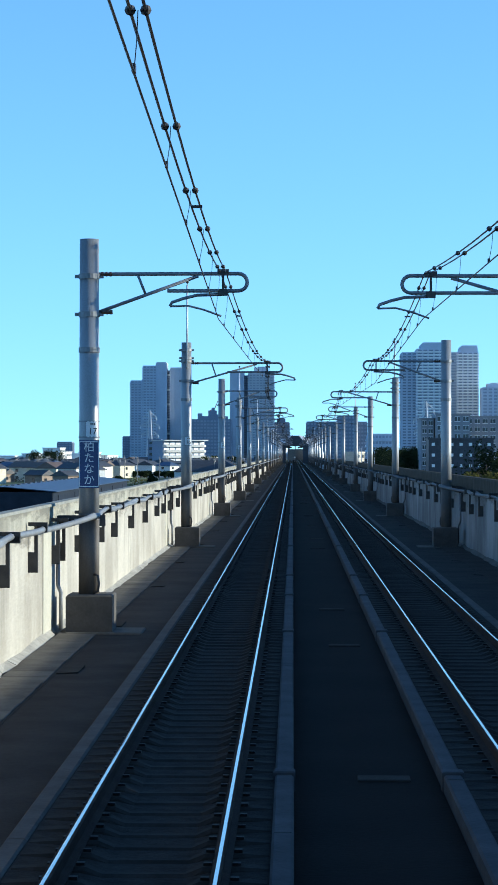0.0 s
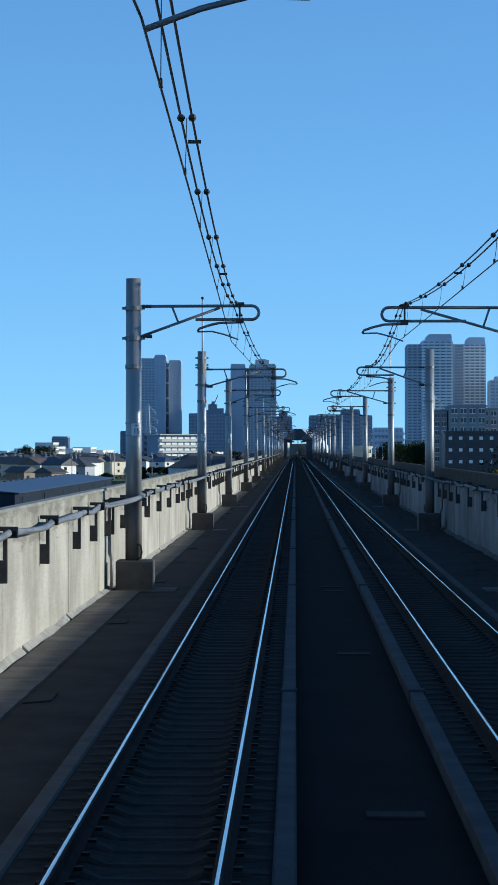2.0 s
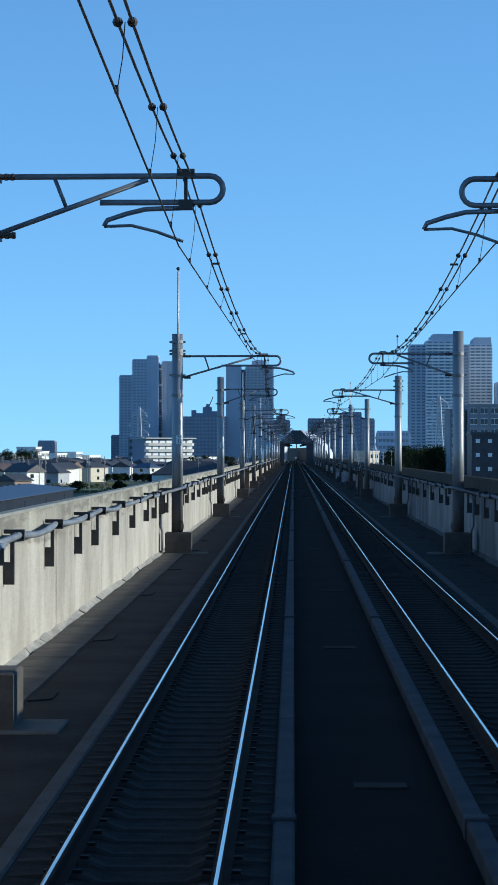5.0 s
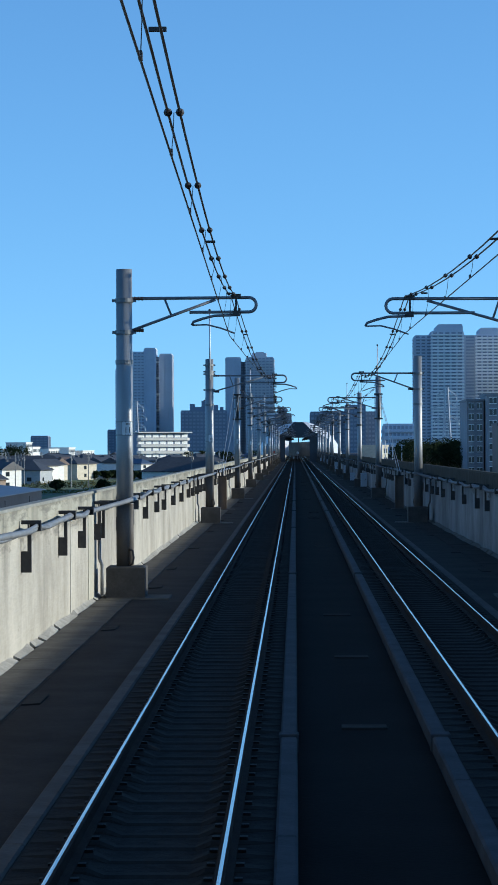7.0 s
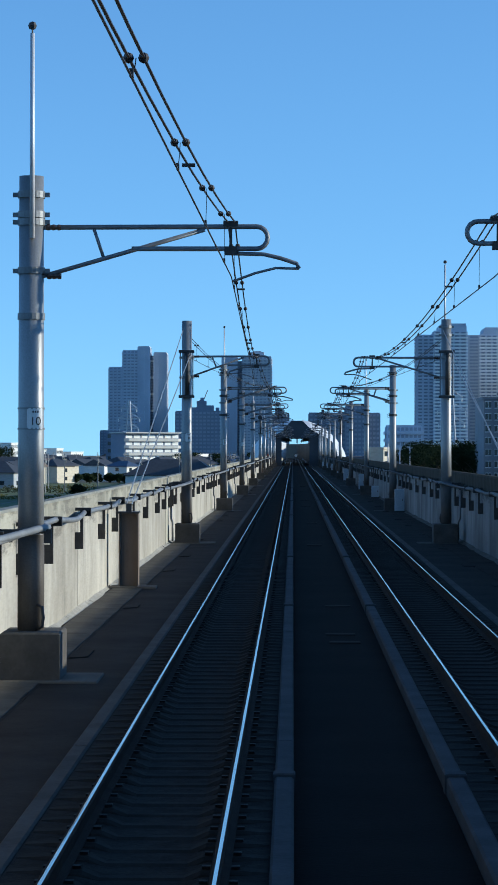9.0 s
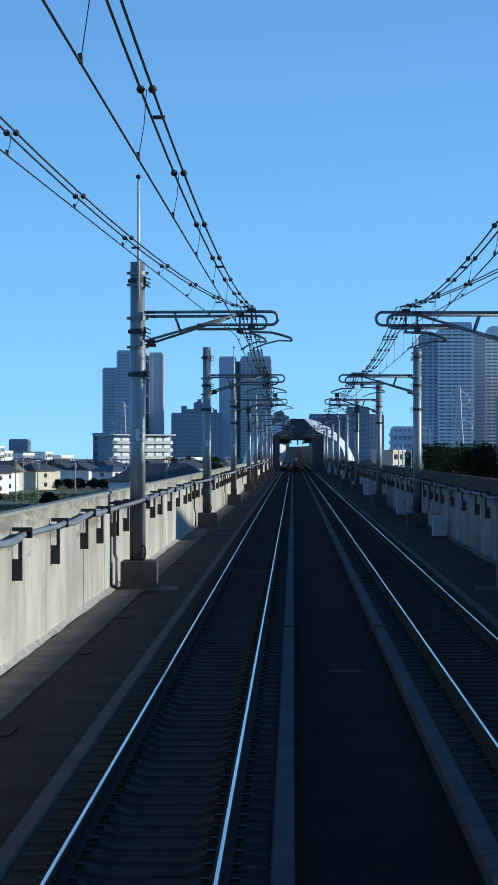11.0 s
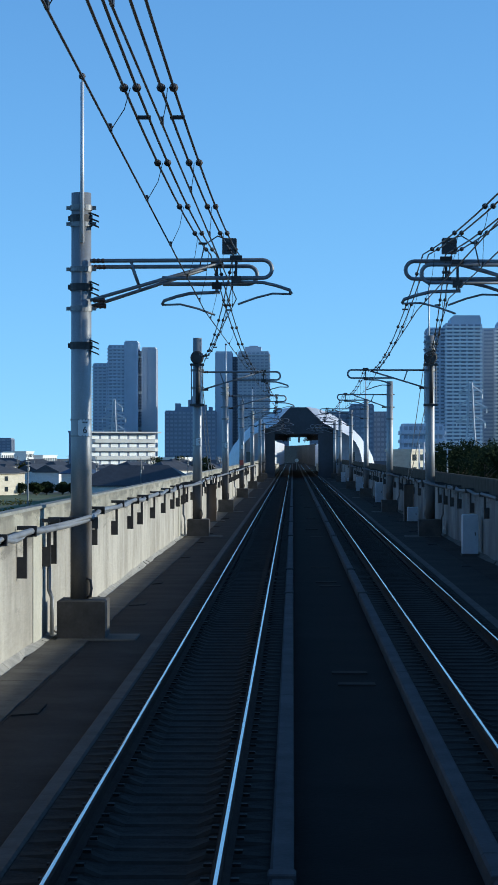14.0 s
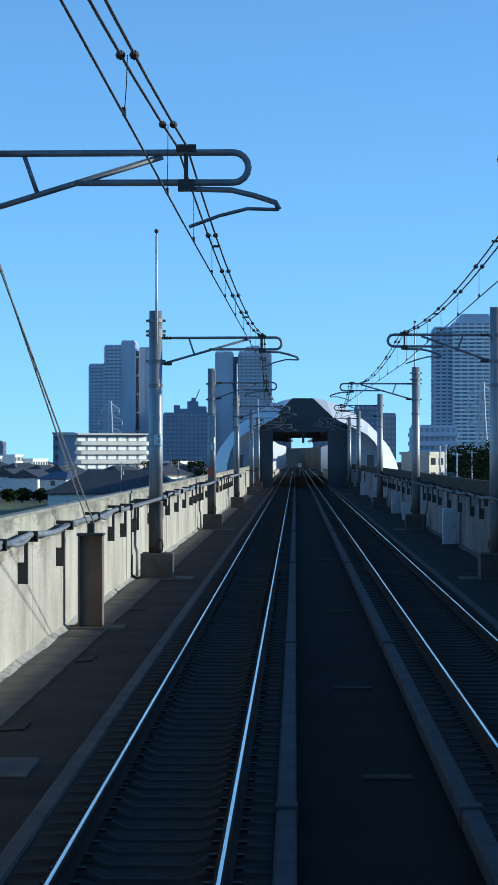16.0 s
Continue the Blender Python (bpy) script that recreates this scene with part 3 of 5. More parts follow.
# pale plastered strips on the sunlit wall beside the masts
for y in POLES:
    s = Shape()
    s.box(-WALL_X - 0.02, -WALL_X + 0.01, y - 1.9, y - 0.2, FLOOR + 0.03, 1.53)
    part("pilaster", s, "plaster_pale", walls[-1], "pale patched strip of plaster")

# trough with lids along both walls
for side in (-1, 1):
    t = thing("cable_trough", "grey concrete cable trough with loose lids beside the parapet", "cable trough", "cable troughs", kind="structure")
    s = Shape()
    x0, x1 = sorted((side * 4.1, side * 4.78))
    s.box(x0, x1, Y_BACK, 1000, FLOOR - 0.03, FLOOR + 0.004)
    part("trough_body", s, "deck", t)
    lid = Shape()
    lid.bevel_box(-0.36, 0.3, 0.006, 0.894, 0, 0.012, 0.006)
    # lids on the right take the darker deck colour
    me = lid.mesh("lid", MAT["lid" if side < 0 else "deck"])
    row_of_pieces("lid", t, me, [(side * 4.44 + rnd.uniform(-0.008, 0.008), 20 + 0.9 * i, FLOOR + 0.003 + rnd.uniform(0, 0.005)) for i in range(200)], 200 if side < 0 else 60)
    far = Shape()
    for i in range(200, 860):
        dx, dz = side * 4.44 + rnd.uniform(-0.008, 0.008), FLOOR + 0.003 + rnd.uniform(0, 0.005)
        far.add([(x + dx, y + 20 + 0.9 * i, z + dz) for x, y, z in lid.v], lid.f)
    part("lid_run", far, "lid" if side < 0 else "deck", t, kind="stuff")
    # loose slabs left beside the trough
    y = 12.0
    while y < 620:
        slab = Shape()
        w0, n0, k0 = rnd.uniform(0.2, 0.34), rnd.uniform(0.7, 1.2), rnd.uniform(-0.1, 0.1)
        xs = [side * 4.09, side * (4.09 - w0)]
        slab.add([(x, yy + k0 * (x != xs[0]), z) for z in (FLOOR - 0.01, FLOOR + 0.02) for x, yy in ((xs[0], y), (xs[1], y + 0.2), (xs[1], y + 0.2 + n0), (xs[0], y + n0))],
                 [(0, 1, 2, 3), (4, 5, 6, 7), (0, 1, 5, 4), (1, 2, 6, 5), (2, 3, 7, 6), (3, 0, 4, 7)])
        part("loose_slab", slab, "sleeper", t, "worn slab lying beside the lids")
        y += rnd.uniform(7.5, 16.0)

# broken mortar fillet along the wall's foot
for side in (-1, 1):
    fl = Shape()
    y = 0.0
    w1, h1 = 0.2, 0.1
    while y < 760:
        n = rnd.uniform(0.5, 2.4)
        w0, h0 = w1, h1
        w1, h1 = rnd.uniform(0.08, 0.2), rnd.uniform(0.05, 0.11)
        xw = side * (WALL_X + 0.01)
        z = FLOOR
        fl.add([(xw, y, z), (xw - side * w0, y, z), (xw, y, z + h0), (xw, y + n, z), (xw - side * w1, y + n, z), (xw, y + n, z + h1)],
               [(0, 1, 2), (3, 5, 4), (1, 4, 5, 2), (0, 3, 4, 1), (0, 2, 5, 3)])
        y += n + rnd.choice((0.0, 0.0, 0.0, 0.02, 0.06, 0.3))
    # the right fillet takes the darker lid colour
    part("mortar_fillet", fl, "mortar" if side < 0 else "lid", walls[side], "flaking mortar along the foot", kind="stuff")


# ---- cable brackets and cables ----
def bracket_spots():
    out = []
    for a, b in zip(POLES, POLES[1:]):
        for d in (0.5, 4.1, 7.9, 13.7, 19.5, 25.3, 29.2, 34.6, 40.4, 44.5):
            if b - d > a + 1.2:
                out.append(b - d)
        out.append(a + 0.5)
    return sorted(out)


HOOKS = [y for y in bracket_spots() if y < 700]


def cable_bracket():
    t = thing("cable_bracket", "dark steel bracket bolted to the parapet, carrying a cable", "bracket", "cable brackets on the parapets")
    a = Shape()
    a.box(0.0, 0.15, -0.05, 0.05, 0.93, 1.25)
    part("wall_cleat", a, "dark_steel", t)
    b = Shape()
    b.box(0.095, 0.15, -0.046, 0.046, 1.25, 1.56)
    part("upright", b, "dark_steel", t)
    c = Shape()
    c.box(0.0, 0.30, -0.045, 0.045, 1.66, 1.72).box(0.10, 0.30, -0.06, 0.06, 1.56, 1.58).box(0.10, 0.115, -0.06, 0.06, 1.58, 1.69).box(0.285, 0.30, -0.06, 0.06, 1.58, 1.66).box(0.12, 0.28, 0.035, 0.055, 1.58, 1.68)
    part("cable_tray", c, "dark_steel", t)
    return t


model = cable_bracket()
for side in (-1, 1):
    for i, y in enumerate(HOOKS):
        m = pose(side * WALL_X, y, rnd.uniform(-0.02, 0.02), 0, 0, 0 if side < 0 else 180)
        if side < 0 and i == 0:
            model.matrix_world = m
        else:
            copy_thing(model, m)
for side in (-1, 1):
    # the right bundle gets a darker colour for the shade by its wall
    t = thing("signal_cable", "bundle of slack grey cables lying over the wall brackets" if side < 0 else "bundle of slack cables on the wall brackets, darkened for shade", "cable", "cables along the parapets")
    for k in range(2):
        pts = []
        for a, b in zip(HOOKS, HOOKS[1:]):
            drop_ = rnd.uniform(0.02, 0.06) * (b - a) / 5.8
            swing = rnd.uniform(-0.025, 0.025)
            for j in range(12):
                u = j / 12
                y = a + (b - a) * u
                bell = 4 * u * (1 - u)
                ph = y * (0.75 + 0.1 * k) + k * 2.6
                near = min(abs(y - p) for p in POLES)
                out = 0.6 * (0.5 + 0.5 * math.cos(math.pi * min(1.0, near / 3.0)))
                pts.append((side * (WALL_X - 0.20 - out + swing * bell + 0.03 * math.cos(ph)), y, 1.63 + 0.2 * out - (drop_ + 0.03 * k) * bell + 0.022 * math.sin(ph) + 0.02 * k))
        s = Shape()
        s.tube(pts, 0.05 - 0.014 * k, 7)
        part("strand", s, "cable" if side < 0 else "cable_dark", t, smooth=True)


# ---- masts ----
def bow(t, reach, kind, seat_x=0.0, hang=0.0, mat="arm", span=1.0):
    """A tubular bracket from the mast towards the track, in the mast's own axes: x towards the track."""
    top, low, seat = 5.90, 5.61, 5.24
    tip = reach
    s = Shape()
    r = 0.15
    arc = [(tip - r + r * math.sin(a), 0, low + r + r * math.cos(a)) for a in (math.pi * k / 8 for k in range(9))]
    s.tube([(0.16, 0, top)] + arc + [(1.36, 0, low)], 0.034, 8)
    part("bow_tube", s, mat, t, smooth=True)
    d = Shape()
    d.tube([(0.16, 0, seat), (tip - 0.85, 0, top - 0.03)], 0.03, 8)
    part("stay_tube", d, mat, t, smooth=True)
    d = Shape()
    d.tube([(0.84, 0, top), (0.98, 0, seat + (top - seat) * 0.82 / (tip - 1.01))], 0.024, 6)
    part("strut", d, mat, t, smooth=True)
    d = Shape()
    x = tip - (seat_x or (0.5 if kind > 0 else 0.42))
    d.box(x - 0.1, x + 0.1, -0.06, 0.06, top + 0.01, top + 0.085).box(x - 0.08, x + 0.08, -0.05, 0.05, low - 0.085, low + 0.03).box(x - 0.02, x + 0.02, -0.03, 0.03, low, top)
    part("wire_clamp", d, "dark_steel", t)
    reg = Shape()
    rod = Shape()
    s_ = span if kind > 0 else -span
    base = low - hang
    if hang:
        reg.tube([(x, 0, low), (x, 0, base - 0.06)], 0.03, 8)
    reg.tube([(x - s_ * 0.05, 0, base - 0.06), (x + s_ * 0.45, 0, base - 0.075), (x + s_ * 0.68, 0, base - 0.13), (x + s_ * 0.89, 0, base - 0.2), (x + s_ * 0.925, 0, base - 0.27)], 0.028, 8)
    rod.tube([(x + s_ * 0.925, 0, base - 0.27), (x + s_ * 0.61, 0, base - 0.26), (x + s_ * 0.33, 0, base - 0.33), (x + s_ * 0.03, 0, base - 0.44)], 0.018, 6)
    part("registration_arm", reg, mat, t, smooth=True)
    part("steady_rod", rod, mat, t, smooth=True)
    for zz, dx in ((top, 0), (seat, 0.01)):
        ins = Shape()
        rad = [0.034, 0.041, 0.041, 0.034, 0.034, 0.041, 0.041, 0.034, 0.034, 0.041, 0.041, 0.034]
        ins.tube([(0.2 + 0.018 * k + dx, 0, zz) for k in range(12)], rad, 8)
        part("insulator", ins, "insul", t)


def mast(spike, kind, twin, tall, longer=0.0, low=0.0, drop=0.0):
    """A round steel mast on a concrete plinth with its bracket; x points to the track."""
    t = thing("catenary_mast", "round grey steel catenary mast with tubular bracket on concrete plinth", "mast", "catenary masts")
    if spike:
        t["label"] = "round grey steel catenary mast with bracket and a thin lightning rod"
    tall -= low
    b = Shape()
    b.bevel_box(-0.36, 0.44, -0.5, 0.5, FLOOR - 0.01, 0.38, 0.025)
    part("plinth", b, "block", t, "weathered concrete plinth")
    b = Shape()
    b.bevel_box(-0.36, 0.95, -0.7, 0.62, FLOOR - 0.01, FLOOR + 0.03, 0.012)
    part("apron", b, "lid", t)
    s = Shape()
    s.tube([(0, 0, 1.7), (0, 0, 2.9), (0, 0, tall)], [0.177, 0.175, 0.166], 20)
    part("shaft", s, "galv", t, smooth=True)
    s = Shape()
    s.tube([(0, 0, 0.37), (0, 0, 1.71)], [0.181, 0.18], 20)
    part("foot_section", s, "mast_foot", t, "grimy brown lower length", smooth=True)
    s = Shape()
    s.tube([(0.1, -0.16, 0.4), (0.17, -0.2, 0.44), (0.19, -0.2, 0.56), (0.17, -0.18, 0.7), (0.1, -0.15, 0.72)], 0.022, 8)
    part("earth_strap", s, "cable_dark", t, "black earthing loop", smooth=True)
    s = Shape()
    s.box(-0.52, 0.3, -0.23, -0.185, 1.69, 1.75).box(0.2, 0.3, -0.25, -0.17, 1.56, 1.69)
    part("cable_arm", s, "dark_steel", t)
    bands = (1.72, 4.62, 5.24, 5.9) if not spike else (1.72, 4.62, 5.24, 5.9, tall - 0.52, tall - 0.25)
    for z in bands:
        c = Shape()
        c.tube([(0, 0, z - 0.045), (0, 0, z + 0.045)], 0.186, 20)
        if z > 5:
            c.box(-0.25, -0.16, -0.025, 0.025, z - 0.03, z + 0.03).box(0.16, 0.25, -0.025, 0.025, z - 0.03, z + 0.03)
        part("band", c, "sleeve", t)
    if twin:
        for z in (4.62, 5.6, 6.75):
            c = Shape()
            c.tube([(0, 0, z - 0.06), (0, 0, z + 0.06)], 0.19, 16)
            c.box(-0.22, -0.14, -0.04, 0.04, z - 0.04, z + 0.04)
            part("band", c, "dark_steel", t)
            for up in (-0.09, 0.0, 0.09):
                c = Shape()
                c.add([(0.16, yy, z + up + dz) for yy in (-0.1, 0.02) for dz in (-0.012, 0.012)] + [(0.3, yy, z + up - 0.06 + dz) for yy in (-0.13, -0.01) for dz in (-0.012, 0.012)],
                      [(0, 1, 3, 2), (4, 6, 7, 5), (0, 4, 5, 1), (2, 3, 7, 6), (0, 2, 6, 4), (1, 5, 7, 3)])
                part("clamp_plate", c, "dark_steel", t)
    if spike:
        p = Shape()
        p.tube([(0.03, -0.19, tall - 0.85), (0.03, -0.19, tall + low + 1.83)], [0.036, 0.03], 8)
        part("lightning_rod", p, "strand", t, "pale thin lightning rod", smooth=True)
        p = Shape()
        p.ball((0.03, -0.19, tall + low + 1.93), 0.06)
        p.tube([(0.03, -0.19, tall + low + 1.79), (0.03, -0.19, tall + low + 1.96)], 0.012, 6)
        part("rod_tip", p, "dark_steel", t)
    # conduit down the wall beside the mast
    p = Shape()
    p.tube([(-0.5, -0.42, 1.5), (-0.5, -0.42, 0.55), (-0.44, -0.5, 0.42), (-0.44, -0.56, -0.2)], 0.035, 8)
    part("conduit", p, "sleeve", t, smooth=True)
    for n in range(2 if twin else 1):
        sub = new("bracket")
        sub.parent = t
        sub.location = (0, 0.3 * n - (0.15 if twin else 0), 0.13 - 0.08 * n if twin else -drop)
        k = kind if n == 0 or twin == 11 else -kind
        if twin:
            bow(sub, 3.2 if n == 0 else 2.95, k, (0.6 if n == 0 or twin != 11 else 0.62) if k > 0 else 0.68, {11: (0.1, 0.03), 12: (0.18, 0.08), 13: (0.0, 0.08)}[twin][n], span=0.65 if twin == 11 and n else 1.0)
        elif tall > 6.9 and k > 0:
            bow(sub, 3.08 + longer, k, 0.62)
        else:
            bow(sub, 3.2 if k > 0 else 2.75 + longer, k, 0.67 if longer else 0.0)
    return t


def lean(i):
    """Which way a mast's registration arm reaches on the near track; it changes step after the overlap."""
    return (1 if i % 2 else -1) if i < 14 else {14: 1, 15: 1, 16: -1, 17: 1, 18: -1, 19: 1}[i]


masts = {}
for i, y in enumerate(POLES):
    for side in (-1, 1):
        spike = (i % 2 == 1) if side < 0 else (i % 2 == 0)
        kind = -side * lean(i)
        twin = i if 11 <= i <= 13 else 0
        key = (spike, kind, twin, 7.18 if 10 <= i <= 14 else 6.6, 0.31 if i == 14 and side > 0 else 0.0, *((0.0, 0.0) if side > 0 or twin else (0.08, 0.07) if i % 2 or i == 14 else (0.05, -0.04)))
        m = pose(side * POLE_X - (MAST_OUT.get(i, 0.0) if side < 0 else 0.0), y, 0, 0, 0, 0 if side < 0 else 180)
        if key in masts:
            ob = copy_thing(masts[key], m)
        else:
            ob = masts[key] = mast(*key)
            ob.matrix_world = m

# ---- overhead wires ----
CONTACT, BOW = 5.16, 5.96


def wire_run(xc, side, first, last, start=None, end=None):
    """A twin messenger with clips, the contact wire and its droppers, from mast to mast."""
    t = thing("overhead_wire", "dark twin messenger wires with clips above a single contact wire", "overhead wire", "overhead wires")
    top = {-1: [], 1: []}
    low = []
    clips, drop, spacer = Shape(), Shape(), Shape()
    stations = []
    for i in range(first, last + 1):
        over = 11 <= i <= 13
        away = lean(i) * 0.19
        if i == 14:
            away = -0.1 if side < 0 else 0.18
        if over:
            away = ({11: 0.1, 12: 0.08, 13: 0.08} if first == 0 else {11: -0.12, 12: -0.1, 13: -0.3})[i]
        elif side < 0:
            away += {4: -0.1, 8: -0.06}.get(i, 0.0)
        x = (-1.8 if side < 0 else 1.75) + away
        stations.append([POLES[i], x, BOW + (0.18 if over else 0.0 if side > 0 else -0.06 if i % 2 or i == 14 else 0.03), x + (-0.15 if over and first else 0.0 if lean(i) > 0 else -0.08), {11: (5.18, 5.5), 12: (5.2, 5.3), 13: (5.4, 5.2)}[i][0 if first == 0 else 1] if over else CONTACT])
    if start:
        stations.insert(0, start)
    if end:
        stations.append(end)
    for (ya, xa, za, la, ca), (yb, xb, zb, lb, cb) in zip(stations, stations[1:]):
        n = 16
        L = yb - ya
        sag = 0.5 * (L / 42) ** 2
        for j in range(n):
            u = j / n
            y = ya + L * u
            z = za + (zb - za) * u - 4 * sag * u * (1 - u)
            for d in (-1, 1):
                top[d].append((xa + (xb - xa) * u + d * 0.048, y, z))
            low.append((la + (lb - la) * u, y, ca + (cb - ca) * u))
        k = max(1, round(L / 4.9))
        for j in range(k):
            u = (j + 0.5) / k
            y = ya + L * u
            z = za + (zb - za) * u - 4 * sag * u * (1 - u)
            x = xa + (xb - xa) * u
            for d in (-1, 1):
                clips.ball((x + d * 0.048, y, z), 0.036)
            lx = la + (lb - la) * u
            lz = ca + (cb - ca) * u
            drop.tube([(x, y, z), (x + (lx - x) * 0.3, y, z + (lz - z) * 0.5), (lx, y, lz)], 0.0045, 4)
            drop.box(lx - 0.012, lx + 0.012, y - 0.05, y + 0.05, lz, lz + 0.05)
            if j % 3 == 1:
                spacer.box(x - 0.06, x + 0.06, y + 1.6, y + 1.64, z - 0.015, z + 0.015)
    ya, xa, za, la, ca = stations[-1]
    for d in (-1, 1):
        top[d].append((xa + d * 0.048, ya, za))
        s = Shape()
        s.tube(top[d], 0.0115, 5)
        part("messenger_wire", s, "wire", t)
    low.append((la, ya, ca))
    s = Shape()
    s.tube(low, 0.009, 5)
    part("contact_wire", s, "wire", t)
    part("clip", clips, "wire", t, kind="stuff")
    part("dropper", drop, "wire", t, kind="stuff")
    part("spacer", spacer, "wire", t, kind="stuff")


for side, xc in ((-1, TRACKS[0]), (1, TRACKS[1])):
    wire_run(xc, side, 0, 13, end=[POLES[14], side * (POLE_X - 0.1), 6.55, side * (POLE_X - 0.1), 5.9])
    wire_run(xc, side, 11, 19, start=[POLES[10], side * (POLE_X - 0.1), 6.55, side * (POLE_X - 0.1), 5.9])

# anchor columns with guys to the masts where the wires end
for side in (-1, 1):
    for ym, ya in ((POLES[10], POLES[10] - 26.5), (POLES[14], POLES[14] + 19.5)):
        t = thing("anchor_column", "rust-brown steel anchor column standing beside the parapet", "anchor column", "anchor columns")
        t.location = (side * 4.45, ya, 0)
        c = Shape()
        c.box(-0.19, 0.19, -0.015, 0.015, FLOOR - 0.01, 1.40).box(-0.22, -0.19, -0.2, 0.2, FLOOR - 0.01, 1.40).box(0.19, 0.22, -0.2, 0.2, FLOOR - 0.01, 1.40)
        part("column", c, "rust_steel", t)
        c = Shape()
        c.box(-0.24, 0.24, -0.24, 0.24, 1.40, 1.44).box(-0.06, 0.06, -0.1, 0.1, 1.44, 1.62)
        part("cap_plate", c, "dark_steel", t)
        c = Shape()
        c.bevel_box(-0.42, 0.62, -0.4, 0.4, FLOOR - 0.012, FLOOR + 0.05, 0.012)
        part("foot_plate", c, "lid", t)
        for k, dz in ((-0.12, 6.85), (0.12, 6.0)):
            s = Shape()
            s.tube([(k * 0.5, 0, 1.6), (side * (POLE_X - 4.45) + k, ym - ya, dz)], 0.014, 6)
            part("guy_wire", s, "galv", t)
    # tensioner on the mast where the wire ends
    for ym in (POLES[10], POLES[14]):
        t = thing("wire_tensioner", "dark spring tensioner hung on a catenary mast", "tensioner", "wire tensioners")
        t.location = (side * POLE_X, ym, 0)
        c = Shape()
        c.tube([(0.03, -0.25, 4.66), (0.03, -0.25, 5.75), (0.03, -0.25, 5.8), (0.03, -0.25, 6.1)], [0.075, 0.075, 0.05, 0.05], 10)
        part("spring_case", c, "dark_steel", t, smooth=True)
        for dx in (-0.21, 0.21):
            c = Shape()
            c.tube([(dx, -0.2, 4.6), (dx, -0.2, 6.15)], 0.02, 8)
            part("guide_rod", c, "arm", t)
        if ym == POLES[14]:
            c = Shape()
            c.tube([(0.0, -0.2, 6.36), (0.0, -0.23, 6.36), (0.0, -0.3, 6.36), (0.0, -0.33, 6.36)], [0.2, 0.25, 0.25, 0.2], 18)
            part("drum", c, "dark_steel", t)
        for z in (4.6, 6.1):
            c = Shape()
            c.bevel_box(-0.26, 0.26, -0.3, -0.14, z - 0.045, z + 0.045, 0.01)
            part("clamp", c, "dark_steel", t)

# ---- plates and signs ----
def lettering(name, text, size, mat, parent, at, turn=(90, 0, 0), spacing=1.0):
    cu = bpy.data.curves.new(name, "FONT")
    cu.body, cu.size, cu.align_x, cu.align_y, cu.extrude = text, size, "CENTER", "CENTER", 0.002
    cu.space_line = spacing
    cu.materials.append(MAT[mat])
    ob = new(name, cu)
    ob.parent = parent
    ob.matrix_basis = pose(*at, *turn)
    return ob


for i, y in enumerate(POLES):
    if y < 20 or i > 16:
        continue
    number = 19 - i
    t = thing("mast_plate", "small white enamel mast number plate with black figures", "number plate", "mast number plates")
    t.location = (-POLE_X - MAST_OUT.get(i, 0.0), y, 0)
    s = Shape()
    n = 8
    arc = [(0.184 * math.sin(a), -0.184 * math.cos(a)) for a in (radians(-12 + 72 * k / n) for k in range(n + 1))]
    s.add([(x, yy, z) for z in (3.1, 3.38) for x, yy in arc], [(k, k + 1, n + 2 + k, n + 1 + k) for k in range(n)])
    part("plate", s, "white_plate", t)
    s = Shape()
    s.tube([(0, 0, 3.09), (0, 0, 3.115)], 0.185, 20).tube([(0, 0, 3.365), (0, 0, 3.39)], 0.185, 20)
    part("strap", s, "sleeve", t)
    a = radians(24)
    lettering("numeral", str(number), 0.16, "black_ink", t, (0.188 * math.sin(a), -0.188 * math.cos(a), 3.2), (90, 0, 24))
    s = Shape()
    for k in range(3):
        a = radians(14 + 10 * k)
        s.box(0.187 * math.sin(a) - 0.01, 0.187 * math.sin(a) + 0.012, -0.189 * math.cos(a), -0.186 * math.cos(a), 3.318, 3.345)
    part("small_print", s, "black_ink", t)

board = thing("station_sign", "dark blue upright station name board with white characters on a mast", "sign")
board.location = (-POLE_X + 0.02, POLES[2] - 0.215, 0)
s = Shape()
s.bevel_box(-0.175, 0.175, -0.03, 0.0, 2.22, 3.05, 0.004)
part("panel", s, "blue_plate", board)
s = Shape()
for x0, x1, z0, z1 in ((-0.17, 0.17, 3.015, 3.03), (-0.17, 0.17, 2.24, 2.255), (-0.17, -0.158, 2.24, 3.03), (0.158, 0.17, 2.24, 3.03)):
    s.box(x0, x1, -0.034, -0.03, z0, z1)
part("rim_line", s, "white_plate", board)
for k, ch in enumerate("柏たなか"):
    lettering("character", ch, 0.19, "white_plate", board, (0, -0.036, 2.925 - 0.19 * k))

for side in (-1, 1):
    jb = thing("jumper_box", "dark square jumper box standing on a mast bracket", "jumper box", "jumper boxes")
    jb.matrix_world = pose(side * 1.83, POLES[13] - 0.15, 6.14, 0, 0, 0 if side < 0 else 180)
    s = Shape()
    s.bevel_box(-0.12, 0.12, -0.1, 0.1, 0, 0.26, 0.015)
    part("case", s, "dark_steel", jb)
    s = Shape()
    s.tube([(0.1, 0, 0.2), (-0.2, 0, 0.3), (-0.42, 0.05, 0.16), (-0.5, 0.08, -0.2)], 0.012, 5)
    part("jumper_wire", s, "wire", jb)

